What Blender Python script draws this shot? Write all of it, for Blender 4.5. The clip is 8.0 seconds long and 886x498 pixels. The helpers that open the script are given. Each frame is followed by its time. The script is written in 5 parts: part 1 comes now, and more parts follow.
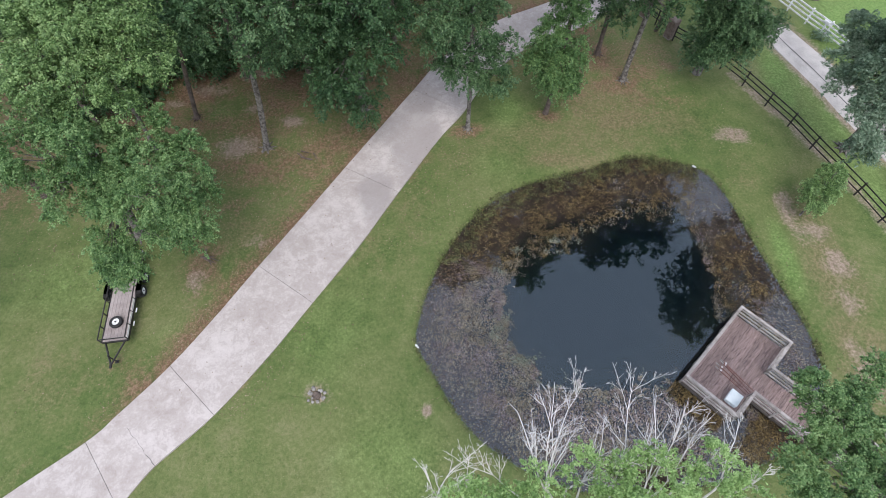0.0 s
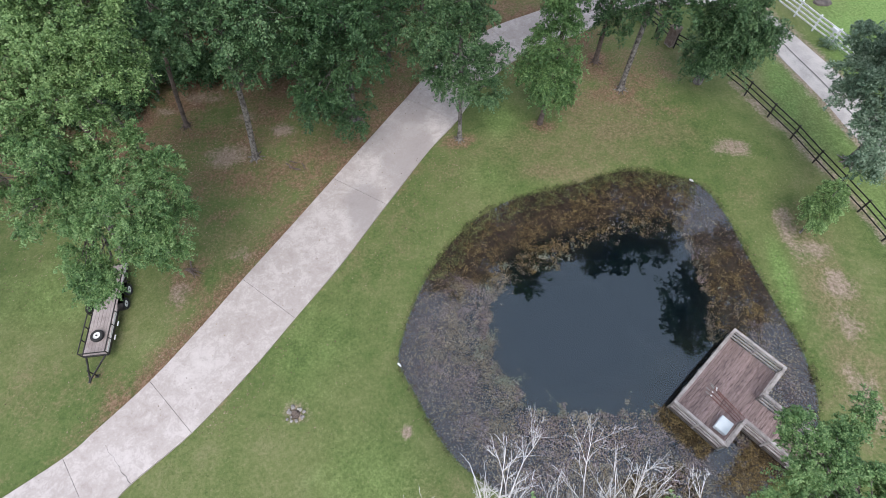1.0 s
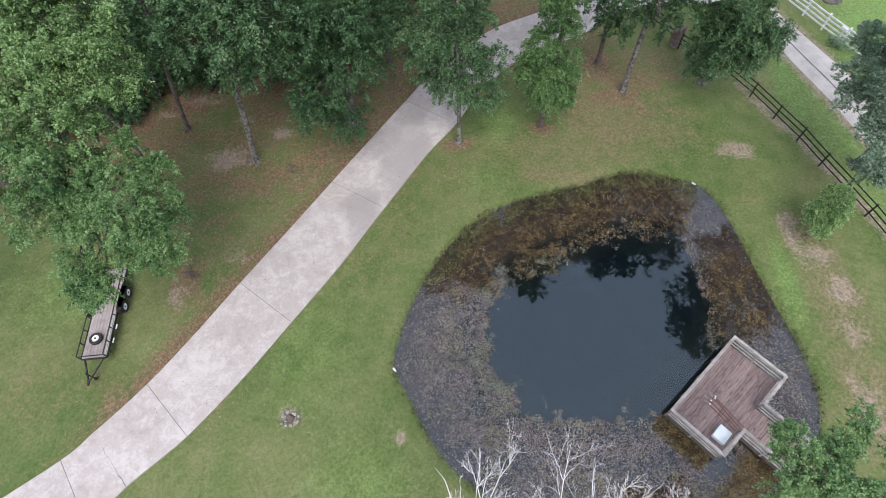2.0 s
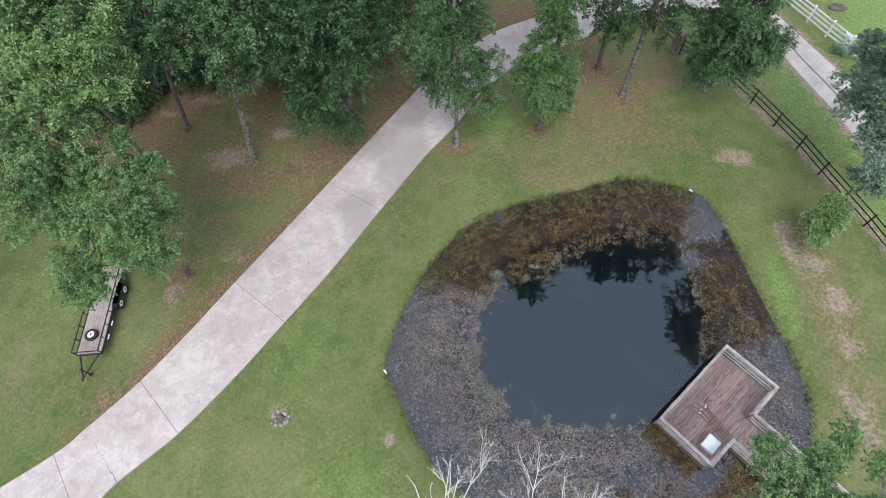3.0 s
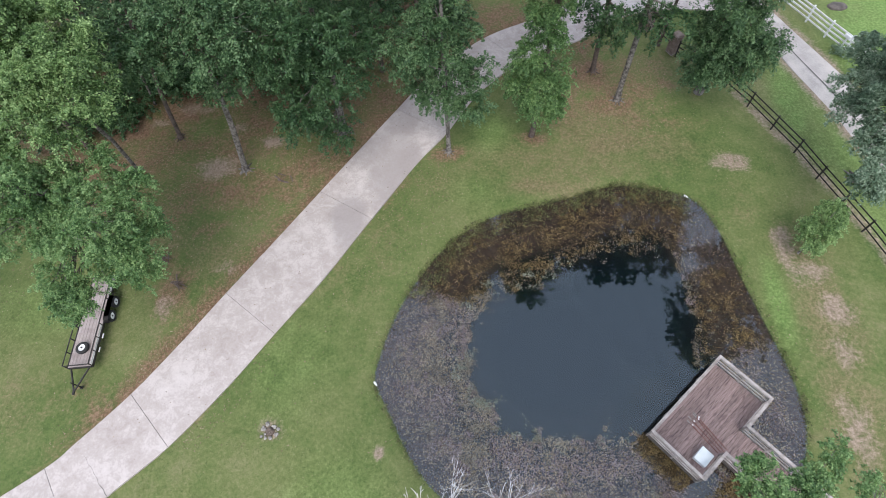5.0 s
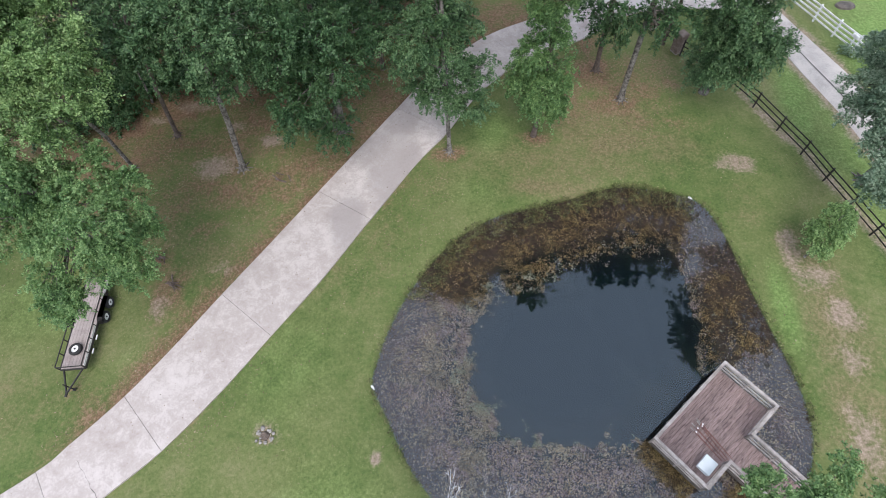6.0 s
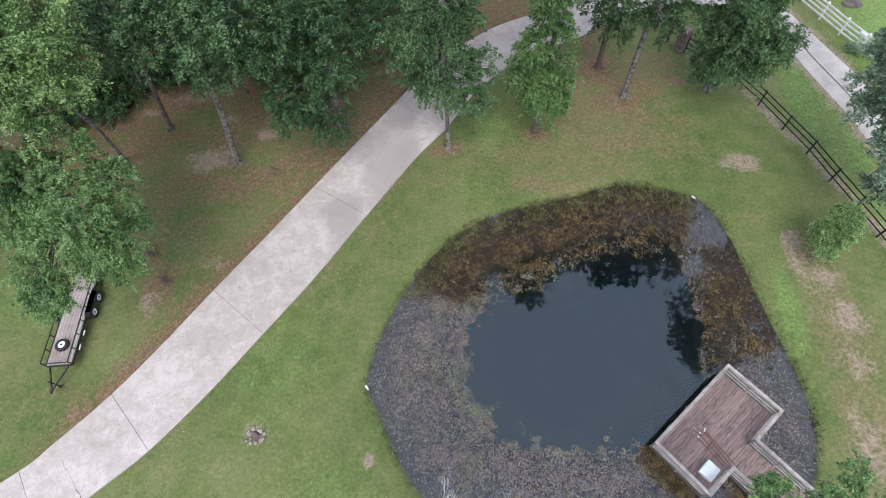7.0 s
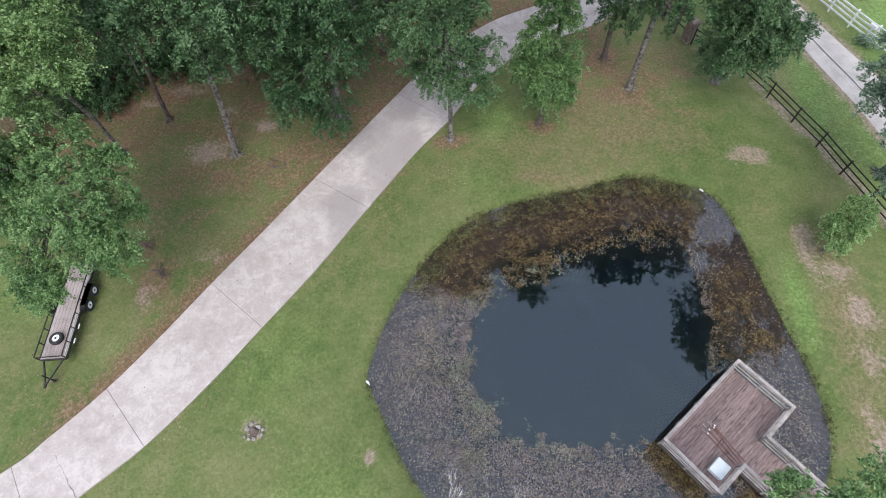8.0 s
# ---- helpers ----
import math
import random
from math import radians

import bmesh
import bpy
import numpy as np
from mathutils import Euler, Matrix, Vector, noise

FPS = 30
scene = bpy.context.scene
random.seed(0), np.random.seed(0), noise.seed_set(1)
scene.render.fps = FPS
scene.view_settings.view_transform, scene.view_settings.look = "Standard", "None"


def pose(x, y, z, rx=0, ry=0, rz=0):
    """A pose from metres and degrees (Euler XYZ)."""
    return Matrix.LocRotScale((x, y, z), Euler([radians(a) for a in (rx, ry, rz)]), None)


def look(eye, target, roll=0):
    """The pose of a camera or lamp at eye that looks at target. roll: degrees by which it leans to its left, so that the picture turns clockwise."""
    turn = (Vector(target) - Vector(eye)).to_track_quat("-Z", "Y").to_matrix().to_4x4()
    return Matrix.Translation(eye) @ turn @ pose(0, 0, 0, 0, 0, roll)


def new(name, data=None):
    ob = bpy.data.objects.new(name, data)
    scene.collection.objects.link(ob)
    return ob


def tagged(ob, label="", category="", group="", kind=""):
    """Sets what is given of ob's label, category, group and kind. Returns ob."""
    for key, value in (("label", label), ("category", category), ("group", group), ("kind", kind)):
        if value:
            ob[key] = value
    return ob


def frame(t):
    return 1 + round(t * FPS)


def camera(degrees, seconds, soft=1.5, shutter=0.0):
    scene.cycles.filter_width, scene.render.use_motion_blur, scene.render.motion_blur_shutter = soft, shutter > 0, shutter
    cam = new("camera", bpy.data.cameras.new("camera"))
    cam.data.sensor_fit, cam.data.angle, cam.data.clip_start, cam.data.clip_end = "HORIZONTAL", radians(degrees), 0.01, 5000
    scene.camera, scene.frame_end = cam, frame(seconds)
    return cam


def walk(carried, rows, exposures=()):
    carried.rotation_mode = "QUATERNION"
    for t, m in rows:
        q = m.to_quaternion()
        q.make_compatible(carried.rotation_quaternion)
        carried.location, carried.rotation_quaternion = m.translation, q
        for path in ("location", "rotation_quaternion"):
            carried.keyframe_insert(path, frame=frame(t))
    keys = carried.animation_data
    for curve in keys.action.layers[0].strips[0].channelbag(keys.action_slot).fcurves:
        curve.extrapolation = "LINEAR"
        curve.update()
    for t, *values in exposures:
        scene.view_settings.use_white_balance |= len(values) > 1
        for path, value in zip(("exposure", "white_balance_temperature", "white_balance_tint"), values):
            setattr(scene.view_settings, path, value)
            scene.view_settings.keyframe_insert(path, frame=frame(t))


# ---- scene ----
cam = camera(80.26, 8.0, soft=0.8)
PATH = [
    (0, (-0.012, -0.228, 27.430), (0.001, 4.856, 18.819), -0.45),
    (0.5, (0.779, 0.598, 27.466), (0.661, 5.637, 18.829), -1.61),
    (1, (1.452, 1.081, 27.449), (1.251, 6.097, 18.800), -1.92),
    (1.5, (1.897, 1.355, 27.435), (1.579, 6.347, 18.776), -3.18),
    (3, (3.087, 1.661, 27.592), (2.530, 6.630, 18.932), -4.31),
    (3.5, (3.364, 1.882, 27.654), (2.757, 6.831, 18.986), -4.71),
    (4, (3.553, 2.139, 27.705), (2.909, 7.060, 19.024), -5.09),
    (4.5, (3.836, 2.287, 27.736), (3.182, 7.212, 19.057), -5.82),
    (6, (4.045, 2.824, 27.290), (3.337, 7.730, 18.605), -6.04),
    (6.5, (4.069, 3.025, 26.989), (3.363, 7.917, 18.295), -5.81),
    (7, (4.048, 3.091, 26.632), (3.370, 7.983, 17.936), -5.14),
    (7.5, (3.943, 3.066, 26.247), (3.272, 7.968, 17.557), -4.97),
    (8, (3.867, 3.022, 25.900), (3.186, 7.919, 17.207), -5.01),
]
walk(cam, [(t, look(eye, target, roll)) for t, eye, target, roll in PATH], [(0.0, 0.745, 6620.0, 12.0), (1.5, 0.82, 6640.0, 12.0), (3.0, 0.85, 6650.0, 12.0), (8.0, 0.87, 6650.0, 12.0)])

# ---- world and light: a bright overcast sky ----
world = bpy.data.worlds.new("world")
scene.world = world
world.use_nodes = True
wn, wl = world.node_tree.nodes, world.node_tree.links
wn.clear()
sky = wn.new("ShaderNodeTexSky")
sky.sky_type = "NISHITA"
sky.sun_disc = False
sky.sun_elevation = radians(62)
sky.sun_rotation = radians(200)
sky.air_density, sky.dust_density, sky.ozone_density = 1.0, 4.0, 1.0
grey = wn.new("ShaderNodeHueSaturation")
grey.inputs["Saturation"].default_value = 0.5
back = wn.new("ShaderNodeBackground")
back.inputs["Strength"].default_value = 0.13
wout = wn.new("ShaderNodeOutputWorld")
# a thin even cloud layer veils the clear sky
veil = wn.new("ShaderNodeMix")
veil.data_type = "RGBA"
veil.inputs[0].default_value = 0.85
veil.inputs[7].default_value = (4.9, 5.6, 7.1, 1)
wl.new(sky.outputs[0], grey.inputs["Color"])
wl.new(grey.outputs[0], veil.inputs[6])
wl.new(veil.outputs[2], back.inputs["Color"])
wl.new(back.outputs[0], wout.inputs["Surface"])

sun_data = bpy.data.lights.new("sun", "SUN")
sun_data.energy, sun_data.angle, sun_data.color = 1.4, radians(35), (1.0, 0.97, 0.92)
sun = new("sun", sun_data)
sun.matrix_world = look((10, -25, 60), (5, 12, 0))

# ---- materials ----


def nodes_of(name):
    m = bpy.data.materials.new(name)
    m.use_nodes = True
    return m, m.node_tree.nodes, m.node_tree.links, m.node_tree.nodes["Principled BSDF"]


def ramp(n, stops):
    r = n.new("ShaderNodeValToRGB")
    e = r.color_ramp.elements
    e[0].position, e[0].color = stops[0][0], (*stops[0][1], 1)
    e[1].position, e[1].color = stops[-1][0], (*stops[-1][1], 1)
    for p, c in stops[1:-1]:
        x = e.new(p)
        x.color = (*c, 1)
    return r


def mix(n, l, fac, a, b, mode="MIX"):
    m = n.new("ShaderNodeMix")
    m.data_type, m.blend_type = "RGBA", mode
    for sock, v in ((m.inputs[0], fac), (m.inputs[6], a), (m.inputs[7], b)):
        if hasattr(v, "is_linked"):
            l.new(v, sock)
        elif isinstance(v, tuple):
            sock.default_value = (*v, 1)
        else:
            sock.default_value = v
    return m.outputs[2]


def math_node(n, l, op, a, b=0.0, clamp=False):
    m = n.new("ShaderNodeMath")
    m.operation, m.use_clamp = op, clamp
    for sock, v in ((m.inputs[0], a), (m.inputs[1], b)):
        if hasattr(v, "is_linked"):
            l.new(v, sock)
        else:
            sock.default_value = v
    return m.outputs[0]


def noise_tex(n, l, scale, detail=4.0, rough=0.6, vec=None, dist=0.0):
    t = n.new("ShaderNodeTexNoise")
    t.inputs["Scale"].default_value = scale
    t.inputs["Detail"].default_value = detail
    t.inputs["Roughness"].default_value = rough
    t.inputs["Distortion"].default_value = dist
    if vec is not None:
        l.new(vec, t.inputs["Vector"])
    return t.outputs["Fac"]


def place(n):
    return n.new("ShaderNodeNewGeometry").outputs["Position"]


def step_up(n, l, v, lo, hi):
    m = n.new("ShaderNodeMapRange")
    m.interpolation_type = "SMOOTHSTEP"
    m.inputs["From Min"].default_value, m.inputs["From Max"].default_value = lo, hi
    l.new(v, m.inputs["Value"])
    return m.outputs[0]


def bump(n, l, b, height, strength, distance=0.02):
    k = n.new("ShaderNodeBump")
    k.inputs["Strength"].default_value, k.inputs["Distance"].default_value = strength, distance
    l.new(height, k.inputs["Height"])
    l.new(k.outputs[0], b.inputs["Normal"])


def two_scale(name, a, b, coarse=1.0, fine=20.0, rough=0.8, relief=0.3, metal=0.0, distance=0.01, spread=0.0):
    """A surface whose colour runs between a and b in large patches and fine grain."""
    m, n, l, p = nodes_of(name)
    v = place(n)
    big, small = noise_tex(n, l, coarse, 4, 0.6, v), noise_tex(n, l, fine, 5, 0.7, v)
    f = math_node(n, l, "ADD", math_node(n, l, "MULTIPLY", big, 0.6), math_node(n, l, "MULTIPLY", small, 0.4))
    f = step_up(n, l, f, 0.36, 0.64)
    c = mix(n, l, f, a, b)
    if spread:
        r = n.new("ShaderNodeObjectInfo").outputs["Random"]
        k = math_node(n, l, "ADD", math_node(n, l, "MULTIPLY", r, 2 * spread), 1 - spread)
        h = n.new("ShaderNodeHueSaturation")
        l.new(c, h.inputs["Color"])
        l.new(k, h.inputs["Value"])
        c = h.outputs[0]
    l.new(c, p.inputs["Base Color"])
    p.inputs["Roughness"].default_value, p.inputs["Metallic"].default_value = rough, metal
    bump(n, l, p, small, relief, distance)
    return m


def leaf_material(name, dark, mid, light, gloss=0.45, through_light=0.35, patch=0.7, tone=(1.05, 1.0, 1.12)):
    """Foliage: each leaf its own shade, whole sprays lighter or darker, some light through the blade."""
    m, n, l, p = nodes_of(name)
    g = n.new("ShaderNodeNewGeometry")
    big = noise_tex(n, l, patch, 3, 0.6, g.outputs["Position"])
    f = math_node(n, l, "ADD", math_node(n, l, "MULTIPLY", g.outputs["Random Per Island"], 0.45), math_node(n, l, "MULTIPLY", big, 0.75))
    dark, mid, light = [(c[0] * tone[0], c[1] * tone[1], c[2] * tone[2]) for c in (dark, mid, light)]
    r = ramp(n, [(0.36, dark), (0.58, mid), (0.84, light)])
    l.new(f, r.inputs[0])
    l.new(r.outputs[0], p.inputs["Base Color"])
    p.inputs["Roughness"].default_value = gloss
    p.inputs["Specular IOR Level"].default_value = 0.35
    tr = n.new("ShaderNodeBsdfTranslucent")
    l.new(r.outputs[0], tr.inputs["Color"])
    ms = n.new("ShaderNodeMixShader")
    ms.inputs[0].default_value = through_light
    l.new(p.outputs[0], ms.inputs[1])
    l.new(tr.outputs[0], ms.inputs[2])
    l.new(ms.outputs[0], n["Material Output"].inputs["Surface"])
    return m


def spot(n, l, v, x, y, rx, ry, wobble):
    """1 in the middle of a patch at x, y, falling to 0 at its ragged edge."""
    d = n.new("ShaderNodeVectorMath")
    d.operation = "SUBTRACT"
    l.new(v, d.inputs[0])
    d.inputs[1].default_value = (x, y, 0)
    s = n.new("ShaderNodeVectorMath")
    s.operation = "MULTIPLY"
    l.new(d.outputs[0], s.inputs[0])
    s.inputs[1].default_value = (1 / rx, 1 / ry, 0)
    k = n.new("ShaderNodeVectorMath")
    k.operation = "LENGTH"
    l.new(s.outputs[0], k.inputs[0])
    e = math_node(n, l, "ADD", k.outputs["Value"], math_node(n, l, "MULTIPLY", math_node(n, l, "SUBTRACT", wobble, 0.5), 1.6))
    return math_node(n, l, "SUBTRACT", 1.0, step_up(n, l, e, 0.45, 1.15))


def lawn_material():
    """Mown grass; the ground's own cover layers (dry, lush, litter, earth) show through with ragged edges."""
    m, n, l, p = nodes_of("lawn")
    v = place(n)
    xyz = n.new("ShaderNodeSeparateXYZ")
    l.new(v, xyz.inputs[0])
    broad, mid_n, fine, grain = noise_tex(n, l, 0.14, 3, 0.55, v), noise_tex(n, l, 0.8, 6, 0.68, v, 0.4), noise_tex(n, l, 6.0, 4, 0.7, v), noise_tex(n, l, 26.0, 3, 0.7, v)

    def weigh(*pairs):
        out = None
        for sock, k in pairs:
            t = math_node(n, l, "MULTIPLY", sock, k)
            out = t if out is None else math_node(n, l, "ADD", out, t)
        return out

    def layer(name, spread):
        a = n.new("ShaderNodeAttribute")
        a.attribute_name = name
        wob = math_node(n, l, "SUBTRACT", weigh((mid_n, 0.62), (fine, 0.38)), 0.5)
        e = math_node(n, l, "ADD", a.outputs["Fac"], math_node(n, l, "MULTIPLY", wob, spread))
        on = step_up(n, l, a.outputs["Fac"], 0.0, 0.12)
        return math_node(n, l, "MULTIPLY", on, step_up(n, l, e, 0.18, 0.82))

    base = ramp(n, [(0.30, (0.060, 0.098, 0.031)), (0.43, (0.094, 0.136, 0.043)), (0.53, (0.136, 0.162, 0.062)), (0.66, (0.196, 0.192, 0.098))])
    l.new(weigh((broad, 0.42), (mid_n, 0.33), (fine, 0.25)), base.inputs[0])
    col = base.outputs[0]
    dry = ramp(n, [(0.3, (0.116, 0.106, 0.050)), (0.7, (0.225, 0.187, 0.105))])
    l.new(fine, dry.inputs[0])
    col = mix(n, l, layer("dry", 1.5), col, dry.outputs[0])
    lush = ramp(n, [(0.3, (0.095, 0.178, 0.045)), (0.7, (0.195, 0.285, 0.096))])
    l.new(fine, lush.inputs[0])
    col = mix(n, l, layer("lush", 1.2), col, lush.outputs[0])
    litter = ramp(n, [(0.3, (0.085, 0.050, 0.032)), (0.5, (0.180, 0.112, 0.073)), (0.72, (0.335, 0.232, 0.162))])
    l.new(weigh((fine, 0.6), (grain, 0.4)), litter.inputs[0])
    col = mix(n, l, layer("litter", 1.9), col, litter.outputs[0])
    earth = ramp(n, [(0.3, (0.185, 0.138, 0.103)), (0.7, (0.37, 0.295, 0.235))])
    l.new(weigh((fine, 0.7), (mid_n, 0.3)), earth.inputs[0])
    col = mix(n, l, layer("earth", 2.1), col, earth.outputs[0])
    # single dry straws and clover tufts
    flecks = step_up(n, l, noise_tex(n, l, 9.0, 2, 0.6, v), 0.64, 0.72)
    col = mix(n, l, math_node(n, l, "MULTIPLY", flecks, 0.38), col, (0.245, 0.215, 0.125))
    tufts = step_up(n, l, noise_tex(n, l, 3.1, 3, 0.6, v), 0.60, 0.70)
    col = mix(n, l, math_node(n, l, "MULTIPLY", tufts, 0.30), col, (0.072, 0.128, 0.038))
    shade = ramp(n, [(0.30, (0.72, 0.73, 0.72)), (0.70, (1.24, 1.23, 1.24))])
    l.new(weigh((grain, 0.55), (fine, 0.45)), shade.inputs[0])
    col = mix(n, l, 1.0, col, shade.outputs[0], "MULTIPLY")
    # mud and weed below the water line
    z = step_up(n, l, math_node(n, l, "MULTIPLY", xyz.outputs[2], -1.0), 0.205, 0.27)
    mud = ramp(n, [(0.3, (0.012, 0.011, 0.009)), (0.7, (0.030, 0.025, 0.020))])
    l.new(mid_n, mud.inputs[0])
    silt = ramp(n, [(0.34, (0.050, 0.036, 0.030)), (0.66, (0.150, 0.108, 0.090))])
    l.new(weigh((mid_n, 0.5), (fine, 0.5)), silt.inputs[0])
    deep = step_up(n, l, math_node(n, l, "ADD", math_node(n, l, "MULTIPLY", xyz.outputs[2], -1.0), math_node(n, l, "MULTIPLY", math_node(n, l, "SUBTRACT", mid_n, 0.5), 0.3)), 0.72, 0.95)
    col = mix(n, l, z, col, mix(n, l, deep, silt.outputs[0], mud.outputs[0]))
    l.new(col, p.inputs["Base Color"])
    p.inputs["Roughness"].default_value = 0.95
    p.inputs["Specular IOR Level"].default_value = 0.15
    bump(n, l, p, weigh((grain, 0.6), (fine, 1.0)), 0.6, 0.04)
    return m


def water_material():
    m, n, l, p = nodes_of("pond_water")
    n.remove(p)
    fr = n.new("ShaderNodeFresnel")
    fr.inputs["IOR"].default_value = 1.74
    gl = n.new("ShaderNodeBsdfGlossy")
    gl.inputs["Roughness"].default_value = 0.0
    gl.inputs["Color"].default_value = (0.76, 0.93, 1.0, 1)
    tr = n.new("ShaderNodeBsdfTransparent")
    # clear over the shallows, dark with silt over the deep middle
    v = place(n)
    deep = math_node(n, l, "MAXIMUM", spot(n, l, v, 8.2, 12.0, 5.4, 4.9, 0.5), spot(n, l, v, 12.4, 14.4, 4.2, 4.6, 0.5))
    l.new(mix(n, l, deep, (0.92, 0.90, 0.84), (0.17, 0.19, 0.21)), tr.inputs["Color"])
    df = n.new("ShaderNodeBsdfDiffuse")
    df.inputs["Color"].default_value = (0.020, 0.050, 0.095, 1)
    a, b = n.new("ShaderNodeMixShader"), n.new("ShaderNodeMixShader")
    a.inputs[0].default_value = 0.06
    l.new(tr.outputs[0], a.inputs[1])
    l.new(df.outputs[0], a.inputs[2])
    l.new(fr.outputs[0], b.inputs[0])
    l.new(a.outputs[0], b.inputs[1])
    l.new(gl.outputs[0], b.inputs[2])
    l.new(b.outputs[0], n["Material Output"].inputs["Surface"])
    return m


def concrete_material():
    m, n, l, p = nodes_of("concrete")
    v = place(n)
    big, mid_n, small, grain = noise_tex(n, l, 0.35, 4, 0.6, v), noise_tex(n, l, 1.5, 8, 0.78, v, 0.6), noise_tex(n, l, 9, 4, 0.7, v), noise_tex(n, l, 60, 3, 0.7, v)
    f = math_node(n, l, "ADD", math_node(n, l, "MULTIPLY", big, 0.35), math_node(n, l, "ADD", math_node(n, l, "MULTIPLY", mid_n, 0.45), math_node(n, l, "MULTIPLY", small, 0.2)))
    r = ramp(n, [(0.35, (0.300, 0.258, 0.238)), (0.45, (0.378, 0.334, 0.312)), (0.505, (0.412, 0.368, 0.347)), (0.535, (0.462, 0.418, 0.398)), (0.63, (0.525, 0.482, 0.460))])
    l.new(f, r.inputs[0])
    # greyer, darker patches on the far stretch
    worn = math_node(n, l, "MAXIMUM", spot(n, l, v, -1.9, 25.2, 2.4, 4.6, big), spot(n, l, v, -4.3, 20.2, 1.3, 2.6, big))
    base_c = mix(n, l, math_node(n, l, "MULTIPLY", math_node(n, l, "MULTIPLY", worn, math_node(n, l, "ADD", 0.2, mid_n)), 0.72), r.outputs[0], (0.275, 0.250, 0.245))
    # dark leaf stains and pits
    st = step_up(n, l, noise_tex(n, l, 2.6, 3, 0.6, v), 0.70, 0.76)
    c = mix(n, l, math_node(n, l, "MULTIPLY", st, 0.55), base_c, (0.20, 0.16, 0.14))
    rnd = n.new("ShaderNodeObjectInfo").outputs["Random"]
    h = n.new("ShaderNodeHueSaturation")
    l.new(c, h.inputs["Color"])
    l.new(math_node(n, l, "ADD", 0.95, math_node(n, l, "MULTIPLY", rnd, 0.1)), h.inputs["Value"])
    l.new(h.outputs[0], p.inputs["Base Color"])
    p.inputs["Roughness"].default_value = 0.88
    bump(n, l, p, math_node(n, l, "ADD", small, grain), 0.2, 0.006)
    return m


def board_material():
    """Weathered red-brown boards: long grain, dark knots and damp streaks along each board."""
    m, n, l, p = nodes_of("weathered_deck_board")
    tc = n.new("ShaderNodeTexCoord").outputs["Object"]
    rnd = n.new("ShaderNodeObjectInfo").outputs["Random"]
    mp = n.new("ShaderNodeMapping")
    mp.inputs["Scale"].default_value = (1.6, 14.0, 14.0)
    l.new(tc, mp.inputs["Vector"])
    off = n.new("ShaderNodeCombineXYZ")
    l.new(math_node(n, l, "MULTIPLY", rnd, 60.0), off.inputs[0])
    l.new(off.outputs[0], mp.inputs["Location"])
    grain_n, streak = noise_tex(n, l, 2.2, 5, 0.7, mp.outputs[0]), noise_tex(n, l, 0.9, 3, 0.6, mp.outputs[0])
    r = ramp(n, [(0.32, (0.100, 0.066, 0.060)), (0.5, (0.230, 0.166, 0.155)), (0.7, (0.37, 0.285, 0.265))])
    l.new(grain_n, r.inputs[0])
    c = mix(n, l, math_node(n, l, "MULTIPLY", step_up(n, l, streak, 0.54, 0.66), 0.8), r.outputs[0], (0.062, 0.039, 0.036))
    h = n.new("ShaderNodeHueSaturation")
    l.new(c, h.inputs["Color"])
    l.new(math_node(n, l, "ADD", 0.82, math_node(n, l, "MULTIPLY", rnd, 0.36)), h.inputs["Value"])
    l.new(h.outputs[0], p.inputs["Base Color"])
    p.inputs["Roughness"].default_value = 0.85
    bump(n, l, p, grain_n, 0.5, 0.006)
    return m


LAWN, WATER, CONCRETE = lawn_material(), water_material(), concrete_material()
ASPHALT = two_scale("worn_asphalt", (0.325, 0.302, 0.285), (0.50, 0.465, 0.435), 0.5, 12, 0.9, 0.3)
TAR = two_scale("tar_seam", (0.05, 0.05, 0.05), (0.09, 0.09, 0.09), 2, 30, 0.8, 0.2)
BARK_PINE = two_scale("pine_bark", (0.060, 0.045, 0.037), (0.18, 0.14, 0.118), 2.5, 14, 0.95, 0.9, distance=0.04)
BARK_OAK = two_scale("oak_bark", (0.045, 0.038, 0.032), (0.27, 0.25, 0.225), 5.0, 14, 0.95, 0.9, distance=0.04)
BARK_DEAD = two_scale("bleached_dead_wood", (0.47, 0.44, 0.42), (0.74, 0.715, 0.69), 3, 18, 0.85, 0.5)
DECK = board_material()
RAIL_WOOD = two_scale("grey_weathered_rail", (0.215, 0.190, 0.175), (0.46, 0.42, 0.395), 2.2, 30, 0.85, 0.5, spread=0.08)
POST_WET = two_scale("dark_wet_post", (0.05, 0.042, 0.036), (0.13, 0.11, 0.095), 2, 20, 0.7, 0.4)
BLACK_PAINT = two_scale("black_fence_paint", (0.012, 0.011, 0.010), (0.035, 0.032, 0.028), 2, 25, 0.7, 0.3)
WHITE_PAINT = two_scale("white_fence_paint", (0.70, 0.71, 0.72), (0.84, 0.84, 0.84), 1, 20, 0.5, 0.1)
STEEL_BLACK = two_scale("black_painted_steel", (0.015, 0.014, 0.014), (0.05, 0.045, 0.042), 3, 30, 0.5, 0.2, metal=0.2)
RUBBER = two_scale("tyre_rubber", (0.014, 0.014, 0.015), (0.035, 0.034, 0.034), 4, 40, 0.85, 0.3)
RIM_WHITE = two_scale("white_wheel_rim", (0.62, 0.62, 0.62), (0.80, 0.80, 0.80), 4, 30, 0.4, 0.1)
TRAILER_WOOD = two_scale("weathered_trailer_plank", (0.26, 0.215, 0.205), (0.43, 0.375, 0.36), 1.2, 22, 0.85, 0.5, spread=0.14)
SIDE_PANEL = two_scale("pale_side_panel", (0.60, 0.58, 0.55), (0.76, 0.74, 0.71), 2, 20, 0.8, 0.3)
